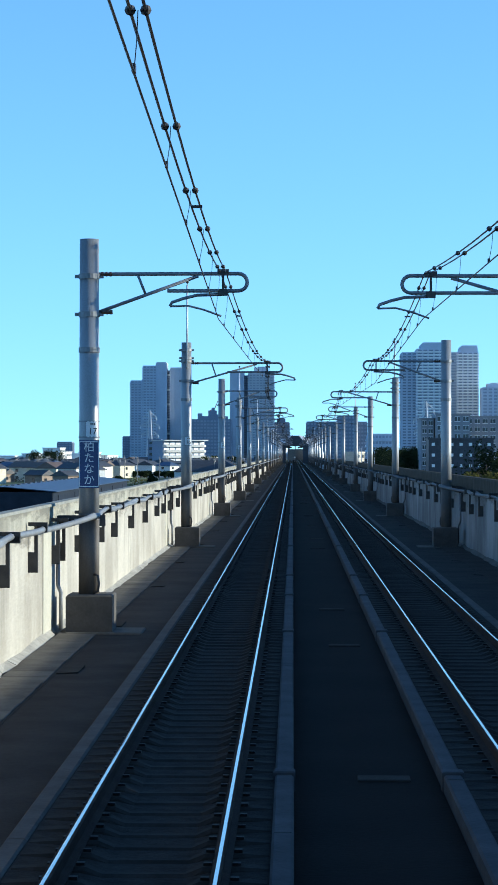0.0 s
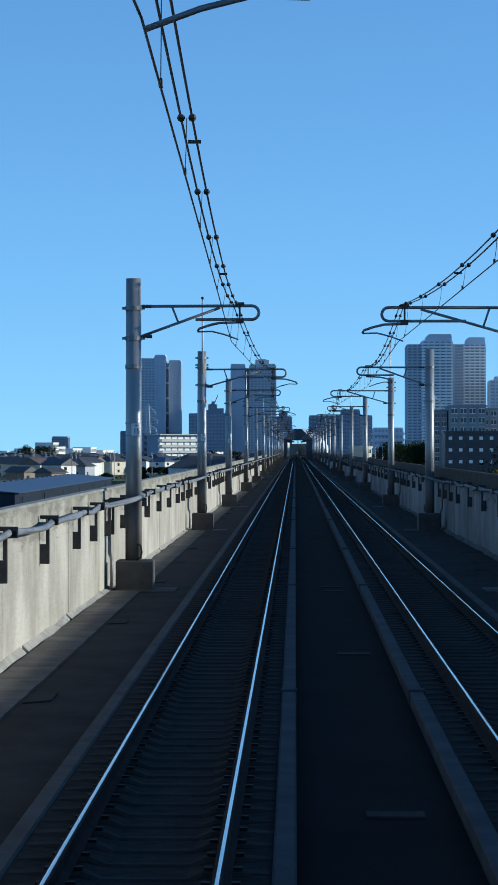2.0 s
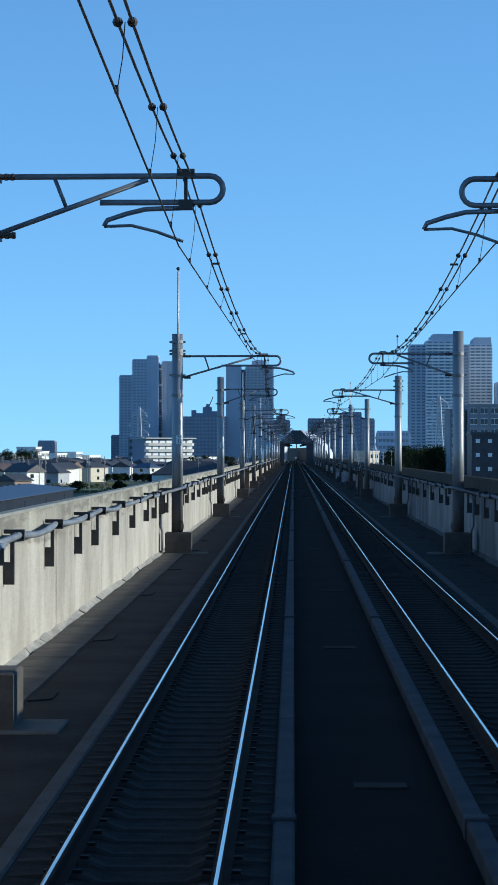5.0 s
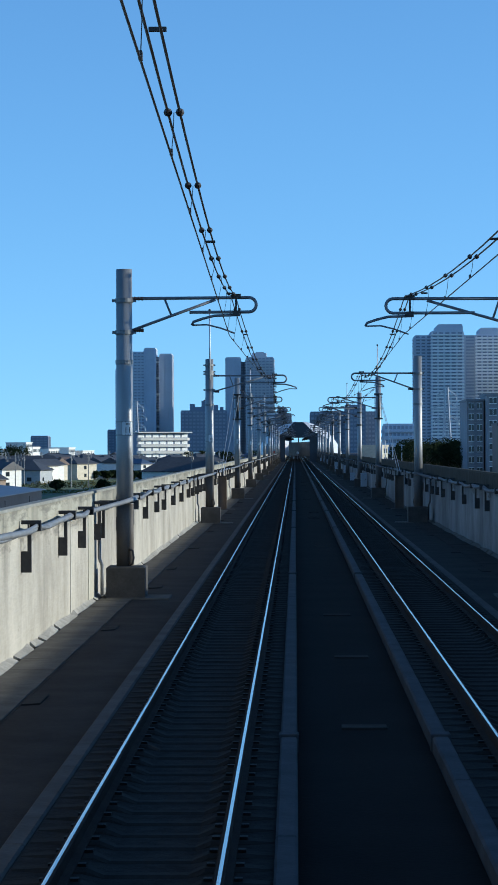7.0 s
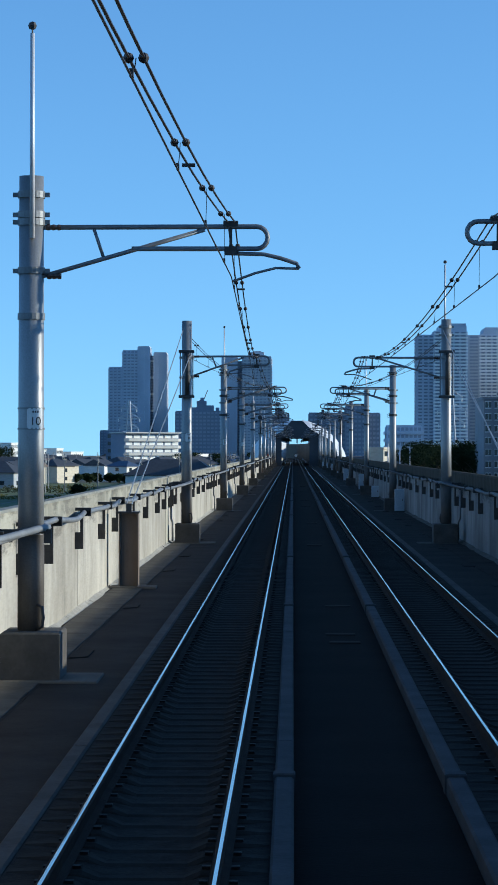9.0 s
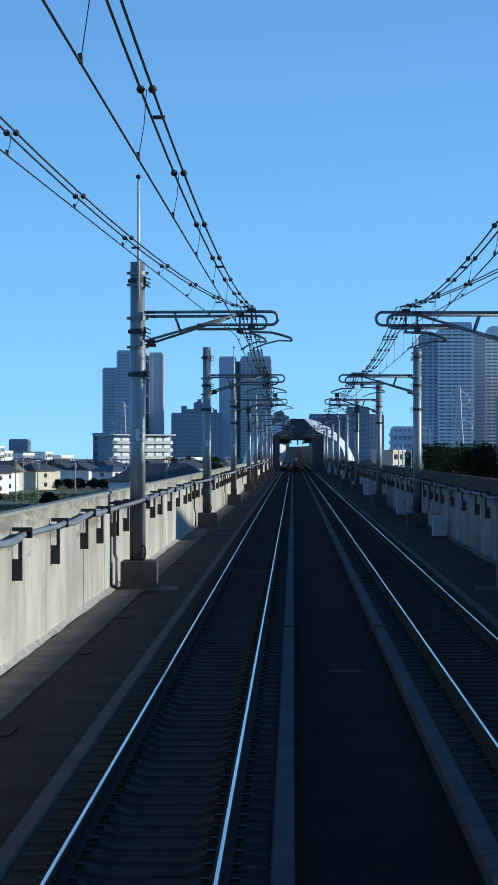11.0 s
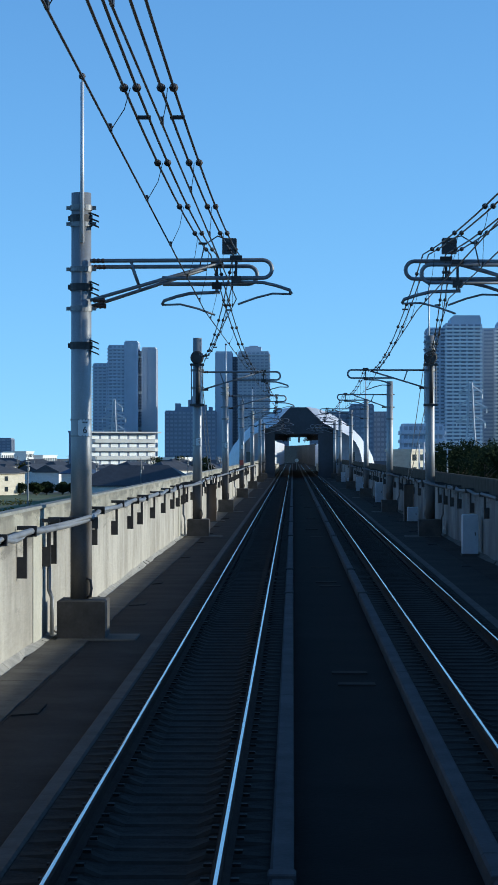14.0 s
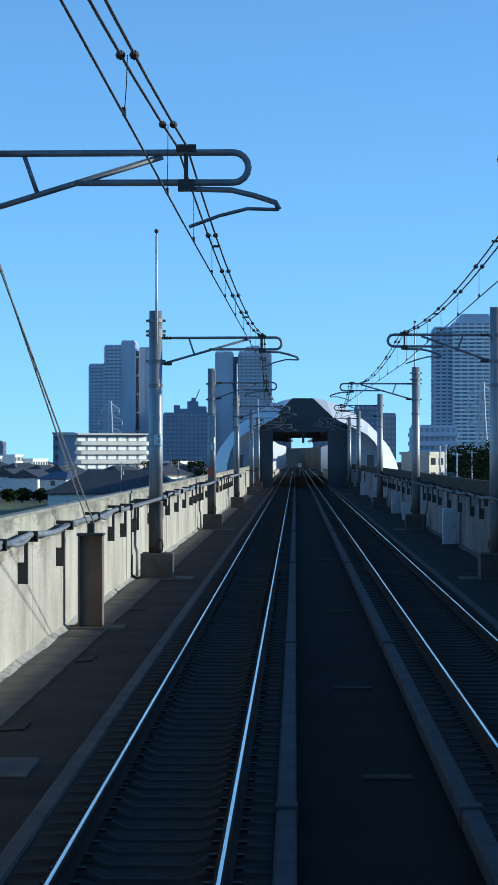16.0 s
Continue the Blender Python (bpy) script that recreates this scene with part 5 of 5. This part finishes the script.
# ---- houses ----
def house(w, d, h, wall, roof, label, hip=False):
    t = thing("house", label, "house", "houses of the town")
    b = Shape()
    b.box(-w / 2, w / 2, -d / 2, d / 2, 0, h)
    if not hip:
        b.add([(-w / 2, -d / 2, h), (-w / 2, d / 2, h), (-w / 2, 0, h + d * 0.26), (w / 2, -d / 2, h), (w / 2, d / 2, h), (w / 2, 0, h + d * 0.26)], [(0, 1, 2), (3, 5, 4)])
    part("wall_body", b, wall, t)
    r = Shape()
    e, rise = 0.6, d * 0.26 + 0.15
    i = 0.0 if not hip else d * 0.42
    lo = [(-w / 2 - e, -d / 2 - e, h - 0.1), (w / 2 + e, -d / 2 - e, h - 0.1), (w / 2 + e, d / 2 + e, h - 0.1), (-w / 2 - e, d / 2 + e, h - 0.1)]
    vs = lo + [(x, y, z + 0.22) for x, y, z in lo] + [(-w / 2 - e + i, 0, h + rise), (w / 2 + e - i, 0, h + rise)]
    r.add(vs, [(3, 2, 1, 0), (0, 1, 5, 4), (1, 2, 6, 5), (2, 3, 7, 6), (3, 0, 4, 7), (4, 5, 9, 8), (6, 7, 8, 9), (5, 6, 9), (7, 4, 8)])
    part("roof", r, roof, t)
    for z in (1.0, 3.9):
        if z + 1.4 < h:
            win = Shape()
            win.box(w / 2 + 0.01, w / 2 + 0.05, -d * 0.3, -d * 0.3 + 1.5, z, z + 1.2)
            part("window", win, "glass", t)
    n = 1 if w < 12 else 3
    for k in range(n):
        for z in (1.0, 3.9):
            if z + 1.4 > h:
                continue
            x = -w / 2 + w * (k + 0.5) / n
            win = Shape()
            win.box(x - 0.75, x + 0.75, -d / 2 - 0.05, -d / 2 - 0.01, z, z + 1.25)
            part("window", win, "glass", t)
    return t


hr = random.Random(11)
kinds = [
    (9, 8, 5.8, "house_white", "roof_dark", "white two-storey house with a dark slate roof", False),
    (8, 9, 5.8, "house_cream", "roof_brown", "cream two-storey house with a brown tiled roof", False),
    (11, 8, 5.6, "house_grey", "roof_dark", "grey two-storey house with a dark hipped roof", True),
    (9, 7, 5.6, "house_white", "roof_blue", "white house with a blue tiled roof", True),
    (8, 7, 3.4, "house_brown", "roof_dark", "low brown house with a dark roof", False),
    (10, 9, 5.9, "house_cream", "roof_dark", "cream two-storey house with a dark hipped roof", True),
    (16, 10, 6.2, "house_white", "roof_dark", "long white building with a dark roof", True),
]
models = [house(*k) for k in kinds]
used = [False] * len(models)


def put_house(k, x, y, turn):
    m = pose(x, y, GROUND, 0, 0, turn)
    if not used[k]:
        models[k].matrix_world = m
        used[k] = True
    else:
        copy_thing(models[k], m)


taken = []
for k, (x, y) in enumerate([(-72, 1200), (-96, 1240), (-112, 1190), (-145, 1210), (-84, 1180), (-130, 1260), (-50, 1230)]):
    put_house(k, x, y, hr.choice((55, 62, -30, 68)))
    taken.append((x, y))
while len(taken) < 56:
    x, y = hr.uniform(-165, -82), hr.uniform(880, 1175)
    if any(abs(x - a) < 10.5 and abs(y - b) < 14 for a, b in taken):
        continue
    taken.append((x, y))
    put_house(hr.choice((0, 1, 2, 3, 4, 5)), x, y, hr.choice((-32, -26, 58, 64, -36)))
tries = 0
while len(taken) < 266 and tries < 12000:
    tries += 1
    y = hr.uniform(1170, 2400) if hr.random() < 0.45 else hr.uniform(1170, 1650)
    side = -1 if hr.random() < 0.78 else 1
    lo, hi = (18, 0.15 * y) if side < 0 else (26, 0.1 * y)
    x = side * hr.uniform(lo, max(lo + 10, hi))
    if any(abs(x - a) < 10.5 and abs(y - b) < 14 for a, b in taken) or (-160 < x < -40 and 1290 < y < 1370) or (x > 0 and (y < 1000 or 1480 < y < 1540)):
        continue
    if -60 < x < -14 and y < 640 or -120 < x < -64 and y < 900:
        continue
    taken.append((x, y))
    put_house(hr.choice((0, 0, 1, 2, 3, 3, 4, 5, 6)), x, y, hr.choice((58, 64, -30, 60, 52, -24, -36, 68)))

window_block(25.5, 31.0, 1042, 7, 3.2, 4, 2, "house_cream", "narrow cream four-storey building in low sun", 52)
put_house(0, 31, 1075, 55)
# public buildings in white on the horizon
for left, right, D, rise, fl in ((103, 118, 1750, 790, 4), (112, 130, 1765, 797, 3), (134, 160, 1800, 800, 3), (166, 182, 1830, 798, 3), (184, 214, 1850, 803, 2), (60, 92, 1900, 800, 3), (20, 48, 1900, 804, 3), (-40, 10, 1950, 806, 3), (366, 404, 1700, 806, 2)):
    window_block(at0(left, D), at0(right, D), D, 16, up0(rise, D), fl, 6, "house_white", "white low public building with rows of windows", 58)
# long roofed house and shed near the line
big = house(26, 12, 5.6, "house_white", "roof_dark", "long white lodging house with a broad dark hipped roof", True)
big.matrix_world = pose(at0(142, 1240), 1240, GROUND, 0, 0, 4)
shed = thing("warehouse", "long low navy warehouse with a wide blue sheet roof", "warehouse", at=(-57, 470, GROUND))
s = Shape()
s.box(-9.6, 9.6, 0.4, 212.6, 0, 4.0)
part("body", s, "navy_sheet", shed)
s = Shape()
s.add([(-10.4, 0, 3.95), (0, 0, 4.9), (10.4, 0, 3.95), (-10.4, 213, 3.95), (0, 213, 4.9), (10.4, 213, 3.95), (-10.4, 0, 4.1), (0, 0, 5.05), (10.4, 0, 4.1), (-10.4, 213, 4.1), (0, 213, 5.05), (10.4, 213, 4.1)],
      [(0, 1, 4, 3), (1, 2, 5, 4), (6, 9, 10, 7), (7, 10, 11, 8), (0, 6, 7, 1), (1, 7, 8, 2), (3, 4, 10, 9), (4, 5, 11, 10), (0, 3, 9, 6), (2, 8, 11, 5)])
part("roof", s, "roof_blue", shed)
for k in range(6):
    s = Shape()
    s.box(9.6, 9.68, 12 + 36 * k, 16 + 36 * k, 0, 3.2)
    part("shutter", s, "navy_sheet", shed)
for k in range(20):
    s = Shape()
    s.box(-0.25, 0.25, 6 + 10 * k, 9 + 10 * k, 5.0, 5.2)
    part("ridge_vent", s, "roof_dark", shed)
big = house(22, 13, 4.6, "house_grey", "roof_dark", "broad grey house with a dark hipped roof by the field", True)
big.matrix_world = pose(-93, 1032, GROUND, 0, 0, -12)
big = house(28, 18, 3.8, "house_white", "roof_dark", "large house with a broad dark hipped roof", True)
big.matrix_world = pose(-37, 1050, GROUND, 0, 0, -5)


# ---- pylons and poles ----
def pylon(x, y, top, label):
    t = thing("power_pylon", label, "pylon", "power pylons", (x, y, GROUND))
    h = top - GROUND
    legs = Shape()
    for sx in (-1, 1):
        for sy in (-1, 1):
            legs.tube([(sx * 3.8, sy * 3.8, 0), (sx * 1.7, sy * 1.7, h * 0.6), (sx * 0.8, sy * 0.8, h)], 0.45, 5)
    part("leg_frame", legs, "steel_paint", t)
    br = Shape()
    n = 9
    for k in range(n):
        u0, u1 = k / n, (k + 1) / n
        r0 = 3.8 - 3.5 * u0 if u0 < 0.6 else 1.7 - 2.25 * (u0 - 0.6)
        r1 = 3.8 - 3.5 * u1 if u1 < 0.6 else 1.7 - 2.25 * (u1 - 0.6)
        r0, r1 = max(r0, 0.25), max(r1, 0.25)
        for s in (-1, 1):
            br.tube([(-r0, s * r0, u0 * h), (r1, s * r1, u1 * h)], 0.3, 4).tube([(r0, s * r0, u0 * h), (-r1, s * r1, u1 * h)], 0.3, 4)
            br.tube([(s * r0, -r0, u0 * h), (s * r1, r1, u1 * h)], 0.3, 4)
    part("bracing", br, "steel_paint", t, kind="stuff")
    for z, wide in ((0.56, 8.5), (0.72, 9.5), (0.88, 7.0)):
        a = Shape()
        a.tube([(-wide, 0, z * h), (-1, 0, z * h + 4.5), (1, 0, z * h + 4.5), (wide, 0, z * h)], 0.6, 4).tube([(-wide, 0, z * h), (wide, 0, z * h)], 0.7, 4)
        part("cross_arm", a, "steel_paint", t)
        for s in (-1, 1):
            i_ = Shape()
            i_.tube([(s * (wide - 0.4), 0, z * h - 3), (s * (wide - 0.4), 0, z * h)], 0.3, 6)
            part("insulator", i_, "slab_white", t)


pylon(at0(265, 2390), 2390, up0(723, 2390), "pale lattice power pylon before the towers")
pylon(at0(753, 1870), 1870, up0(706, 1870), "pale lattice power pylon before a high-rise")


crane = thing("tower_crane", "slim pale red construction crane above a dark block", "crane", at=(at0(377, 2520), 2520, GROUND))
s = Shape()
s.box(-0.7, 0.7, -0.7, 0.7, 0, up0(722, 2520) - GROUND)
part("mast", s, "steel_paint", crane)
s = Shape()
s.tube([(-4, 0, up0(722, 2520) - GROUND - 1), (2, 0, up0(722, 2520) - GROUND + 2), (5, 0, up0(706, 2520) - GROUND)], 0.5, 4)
part("jib", s, "red", crane)


def street_pole():
    t = thing("utility_pole", "grey concrete utility pole with cross arms", "utility pole", "utility poles of the town")
    s = Shape()
    s.tube([(0, 0, 0), (0, 0, 10.5)], [0.16, 0.1], 8)
    part("shaft", s, "sleeve", t)
    s = Shape()
    s.box(-0.9, 0.9, -0.06, 0.06, 9.7, 9.82).box(-0.7, 0.7, -0.06, 0.06, 8.9, 9.0)
    part("cross_arm", s, "sleeve", t)
    s = Shape()
    s.tube([(0.35, 0, 8.0), (0.35, 0, 8.7)], 0.22, 8)
    part("transformer", s, "sleeve", t)
    return t


sp = street_pole()
for k in range(44):
    y = hr.uniform(900, 1700)
    side = -1 if k % 3 else 1
    x = side * hr.uniform(20 if side < 0 else 24, 0.13 * y)
    m = pose(x, y, GROUND, 0, 0, hr.uniform(0, 90))
    if k == 0:
        sp.matrix_world = m
    else:
        copy_thing(sp, m)


for x, y, h in ((26.4, 1000, 13.4), (27.6, 1003, 13.8), (30.2, 1010, 12.2), (33.2, 1012, 12.6)):
    t = thing("flood_light_pole", "slim pale grey pole with a small lamp head", "light pole", "flood light poles", (x, y, GROUND))
    s = Shape()
    s.tube([(0, 0, 0), (0, 0, h)], [0.22, 0.15], 8)
    part("shaft", s, "strand", t, smooth=True)
    s = Shape()
    s.box(-0.9, 0.9, -0.08, 0.08, h - 0.5, h - 0.3).box(-0.9, -0.4, -0.2, 0.2, h - 0.3, h + 0.1)
    part("lamp_bar", s, "strand", t)


# ---- trees ----
def tree(h, r, seed, leaf, label):
    q = random.Random(seed)
    t = thing("tree", label, "tree", "trees of the town")
    tr = Shape()
    tr.tube([(0, 0, 0), (0.1, 0.05, h * 0.3), (0.0, 0.1, h * 0.7)], [0.28, 0.2, 0.08], 7)
    for k in range(6):
        a = q.uniform(0, 6.28)
        z = h * q.uniform(0.28, 0.5)
        tr.tube([(0.05, 0.05, z), (math.cos(a) * r * 0.4, math.sin(a) * r * 0.4, z + h * 0.15), (math.cos(a) * r * 0.75, math.sin(a) * r * 0.75, z + h * 0.24)], [0.11, 0.07, 0.03], 5)
    part("trunk", tr, "bark", t)
    cr = Shape()
    clumps = []
    for k in range(26):
        a, u = q.uniform(0, 6.28), q.uniform(0, 1) ** 0.5
        z = q.uniform(0.36, 1.0)
        rr = r * u * math.sqrt(max(0.05, 1 - ((z - 0.6) / 0.45) ** 2))
        clumps.append((math.cos(a) * rr, math.sin(a) * rr, h * z, r * q.uniform(0.2, 0.38)))
    for cx_, cy_, cz_, cs in clumps:
        for j in range(46):
            d = Vector((q.gauss(0, 1), q.gauss(0, 1), q.gauss(0, 1))).normalized() * cs * q.uniform(0.6, 1.1)
            c = Vector((cx_, cy_, cz_)) + d
            n1 = Vector((q.gauss(0, 1), q.gauss(0, 1), q.gauss(0, 1))).normalized()
            n2 = n1.orthogonal().normalized()
            s_ = q.uniform(0.16, 0.34) * max(1.0, h / 12)
            cr.add([c + n1 * s_, c + n2 * s_ * 0.7, c - n1 * s_, c - n2 * s_ * 0.7], [(0, 1, 2, 3)])
    me = bpy.data.meshes.new("crown")
    me.from_pydata(cr.v, [], cr.f)
    me.materials.append(MAT[leaf])
    part("crown", me, leaf, t)
    return t


tree_models = [tree(9.5, 3.9, 1, "leaf", "broad leafy green tree"), tree(13.0, 5.6, 2, "leaf", "tall leafy green tree"), tree(7.0, 3.0, 3, "leaf_gold", "leafy tree turning yellow")]
tree_models.append(tree(2.8, 2.0, 4, "leaf", "low rounded garden shrub"))
tree_used = [False] * 4


def put_tree(k, x, y, turn):
    m = pose(x, y, GROUND, 0, 0, turn)
    if not tree_used[k]:
        tree_models[k].matrix_world = m
        tree_used[k] = True
    else:
        copy_thing(tree_models[k], m)


for k in range(46):
    y = hr.uniform(960, 1180)
    put_tree(hr.choice((0, 1, 1)), hr.uniform(33, 55) * y / 1000, y, hr.uniform(0, 360))
for k in range(14):
    y = hr.uniform(500, 590)
    put_tree(hr.choice((2, 2, 0, 1)), hr.uniform(38, 50) * y / 545, y, hr.uniform(0, 360))
for k in range(34):
    y = hr.uniform(1190, 2000)
    put_tree(hr.choice((0, 2, 2)), -hr.uniform(22, 0.14 * y), y, hr.uniform(0, 360))

for k in range(7):
    put_tree(1, -hr.uniform(166, 190), hr.uniform(1690, 1725), hr.uniform(0, 360))
for k in range(26):
    y = hr.uniform(1130, 1185)
    put_tree(3, -hr.uniform(24, 76), y, hr.uniform(0, 360))
for k in range(8):
    put_tree(3, -hr.uniform(22, 76), hr.uniform(880, 1130), hr.uniform(0, 360))
for k in range(8):
    put_tree(3, -hr.uniform(78, 130), hr.uniform(1010, 1045), hr.uniform(0, 360))

def hedge(x0, x1, y0, y1, high, seed):
    """A clipped hedge: uneven box of many small leaves on a few stems."""
    q = random.Random(seed)
    t = thing("hedge", "ragged dark green hedge along the edge of a field", "hedge", "hedges by the field", (x0, y0, GROUND))
    n = int(math.hypot(x1 - x0, y1 - y0) / 1.2)
    st, lv = Shape(), Shape()
    for k in range(n):
        u = (k + q.uniform(0.2, 0.8)) / n
        px_, py_ = (x1 - x0) * u, (y1 - y0) * u
        hh = high * q.uniform(0.55, 1.15)
        st.tube([(px_, py_, 0), (px_ + q.uniform(-0.2, 0.2), py_, hh * 0.7)], [0.05, 0.02], 5)
        for j in range(42):
            c = Vector((px_ + q.uniform(-0.8, 0.8), py_ + q.uniform(-0.5, 0.5), hh * q.uniform(0.1, 1.0)))
            n1 = Vector((q.gauss(0, 1), q.gauss(0, 1), q.gauss(0, 1))).normalized()
            n2 = n1.orthogonal().normalized()
            z = q.uniform(0.1, 0.24)
            lv.add([c + n1 * z, c + n2 * z * 0.7, c - n1 * z, c - n2 * z * 0.7], [(0, 1, 2, 3)])
    part("stem", st, "bark", t, kind="stuff")
    me = bpy.data.meshes.new("leaves")
    me.from_pydata(lv.v, [], lv.f)
    me.materials.append(MAT["leaf_gold" if seed % 2 else "leaf"])
    part("leaves", me, "leaf", t)


for k, (x0, x1, y0, y1, high) in enumerate(((-90, -62, 946, 950, 1.7), (-61, -40, 930, 934, 1.3), (-118, -94, 980, 972, 2.0), (-84, -58, 1004, 1010, 1.4), (-52, -28, 1090, 1096, 1.6), (-76, -50, 860, 866, 1.2))):
    hedge(x0, x1, y0, y1, high, k)
for x, y in ((-82.5, 952), (-81.0, 954), (-66.5, 948), (-62.0, 955), (-53.5, 960), (-75.0, 1040), (-48.0, 1060), (-88.0, 1008)):
    copy_thing(sp, pose(x, y, GROUND, 0, 0, hr.uniform(0, 90)))

# ---- pieces of the large structure ----
rim = Shape()
rim.box(-0.17, -0.028, 0.006, 9.994, 1.561, WALL_TOP[-1] - 0.046)
row_of_pieces("rim_panel", walls[-1], rim.mesh("rim_panel", MAT["wall_rim"]), [(-WALL_X, -68 + 10 * i, 0) for i in range(129)])
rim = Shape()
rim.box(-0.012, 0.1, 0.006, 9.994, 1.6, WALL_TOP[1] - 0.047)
row_of_pieces("rim_panel", walls[1], rim.mesh("rim_panel", MAT["coping_brown"]), [(WALL_X, -68 + 10 * i, 0) for i in range(129)], 40)
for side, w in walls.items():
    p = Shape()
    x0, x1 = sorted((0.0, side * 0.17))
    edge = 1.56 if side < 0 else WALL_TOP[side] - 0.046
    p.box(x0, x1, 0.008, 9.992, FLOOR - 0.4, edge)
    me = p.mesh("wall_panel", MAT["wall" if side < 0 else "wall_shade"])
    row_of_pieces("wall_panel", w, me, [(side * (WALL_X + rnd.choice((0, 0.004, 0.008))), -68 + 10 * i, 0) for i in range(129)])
sl = Shape()
SECTION = ((-0.96, -0.18, 0.1), (-0.72, -0.167, 0.115), (-0.42, -0.167, 0.115), (-0.3, -0.222, 0.085), (0.3, -0.222, 0.085), (0.42, -0.167, 0.115), (0.72, -0.167, 0.115), (0.9, -0.18, 0.1))
# seats under the rails, a lower and narrower waist between them, chamfered upper edges
n = len(SECTION)
sl.add([p for x, z, h in SECTION for p in ((x, -h - 0.03, -0.262), (x, -h, z - 0.022), (x, -h + 0.035, z), (x, h - 0.035, z), (x, h, z - 0.022), (x, h + 0.03, -0.262))],
       [(6 * i + k, 6 * i + k + 1, 6 * i + k + 7, 6 * i + k + 6) for i in range(n - 1) for k in range(5)] + [(5, 4, 3, 2, 1, 0), tuple(6 * (n - 1) + k for k in range(6))])
me = sl.mesh("sleeper", MAT["sleeper"])
for xc, bed in zip(TRACKS, beds):
    row_of_pieces("sleeper", bed, me, [(xc, 8 + 0.6 * i, rnd.uniform(-0.006, 0.0)) for i in range(300)], 300 if xc < 0 else 150)
    far = Shape()
    for i in range(300, 1300):
        z = rnd.uniform(-0.006, 0.0)
        far.add([(x + xc, y + 8 + 0.6 * i, v + z) for x, y, v in sl.v], sl.f)
    part("sleeper_run", far, "sleeper", bed, kind="stuff")
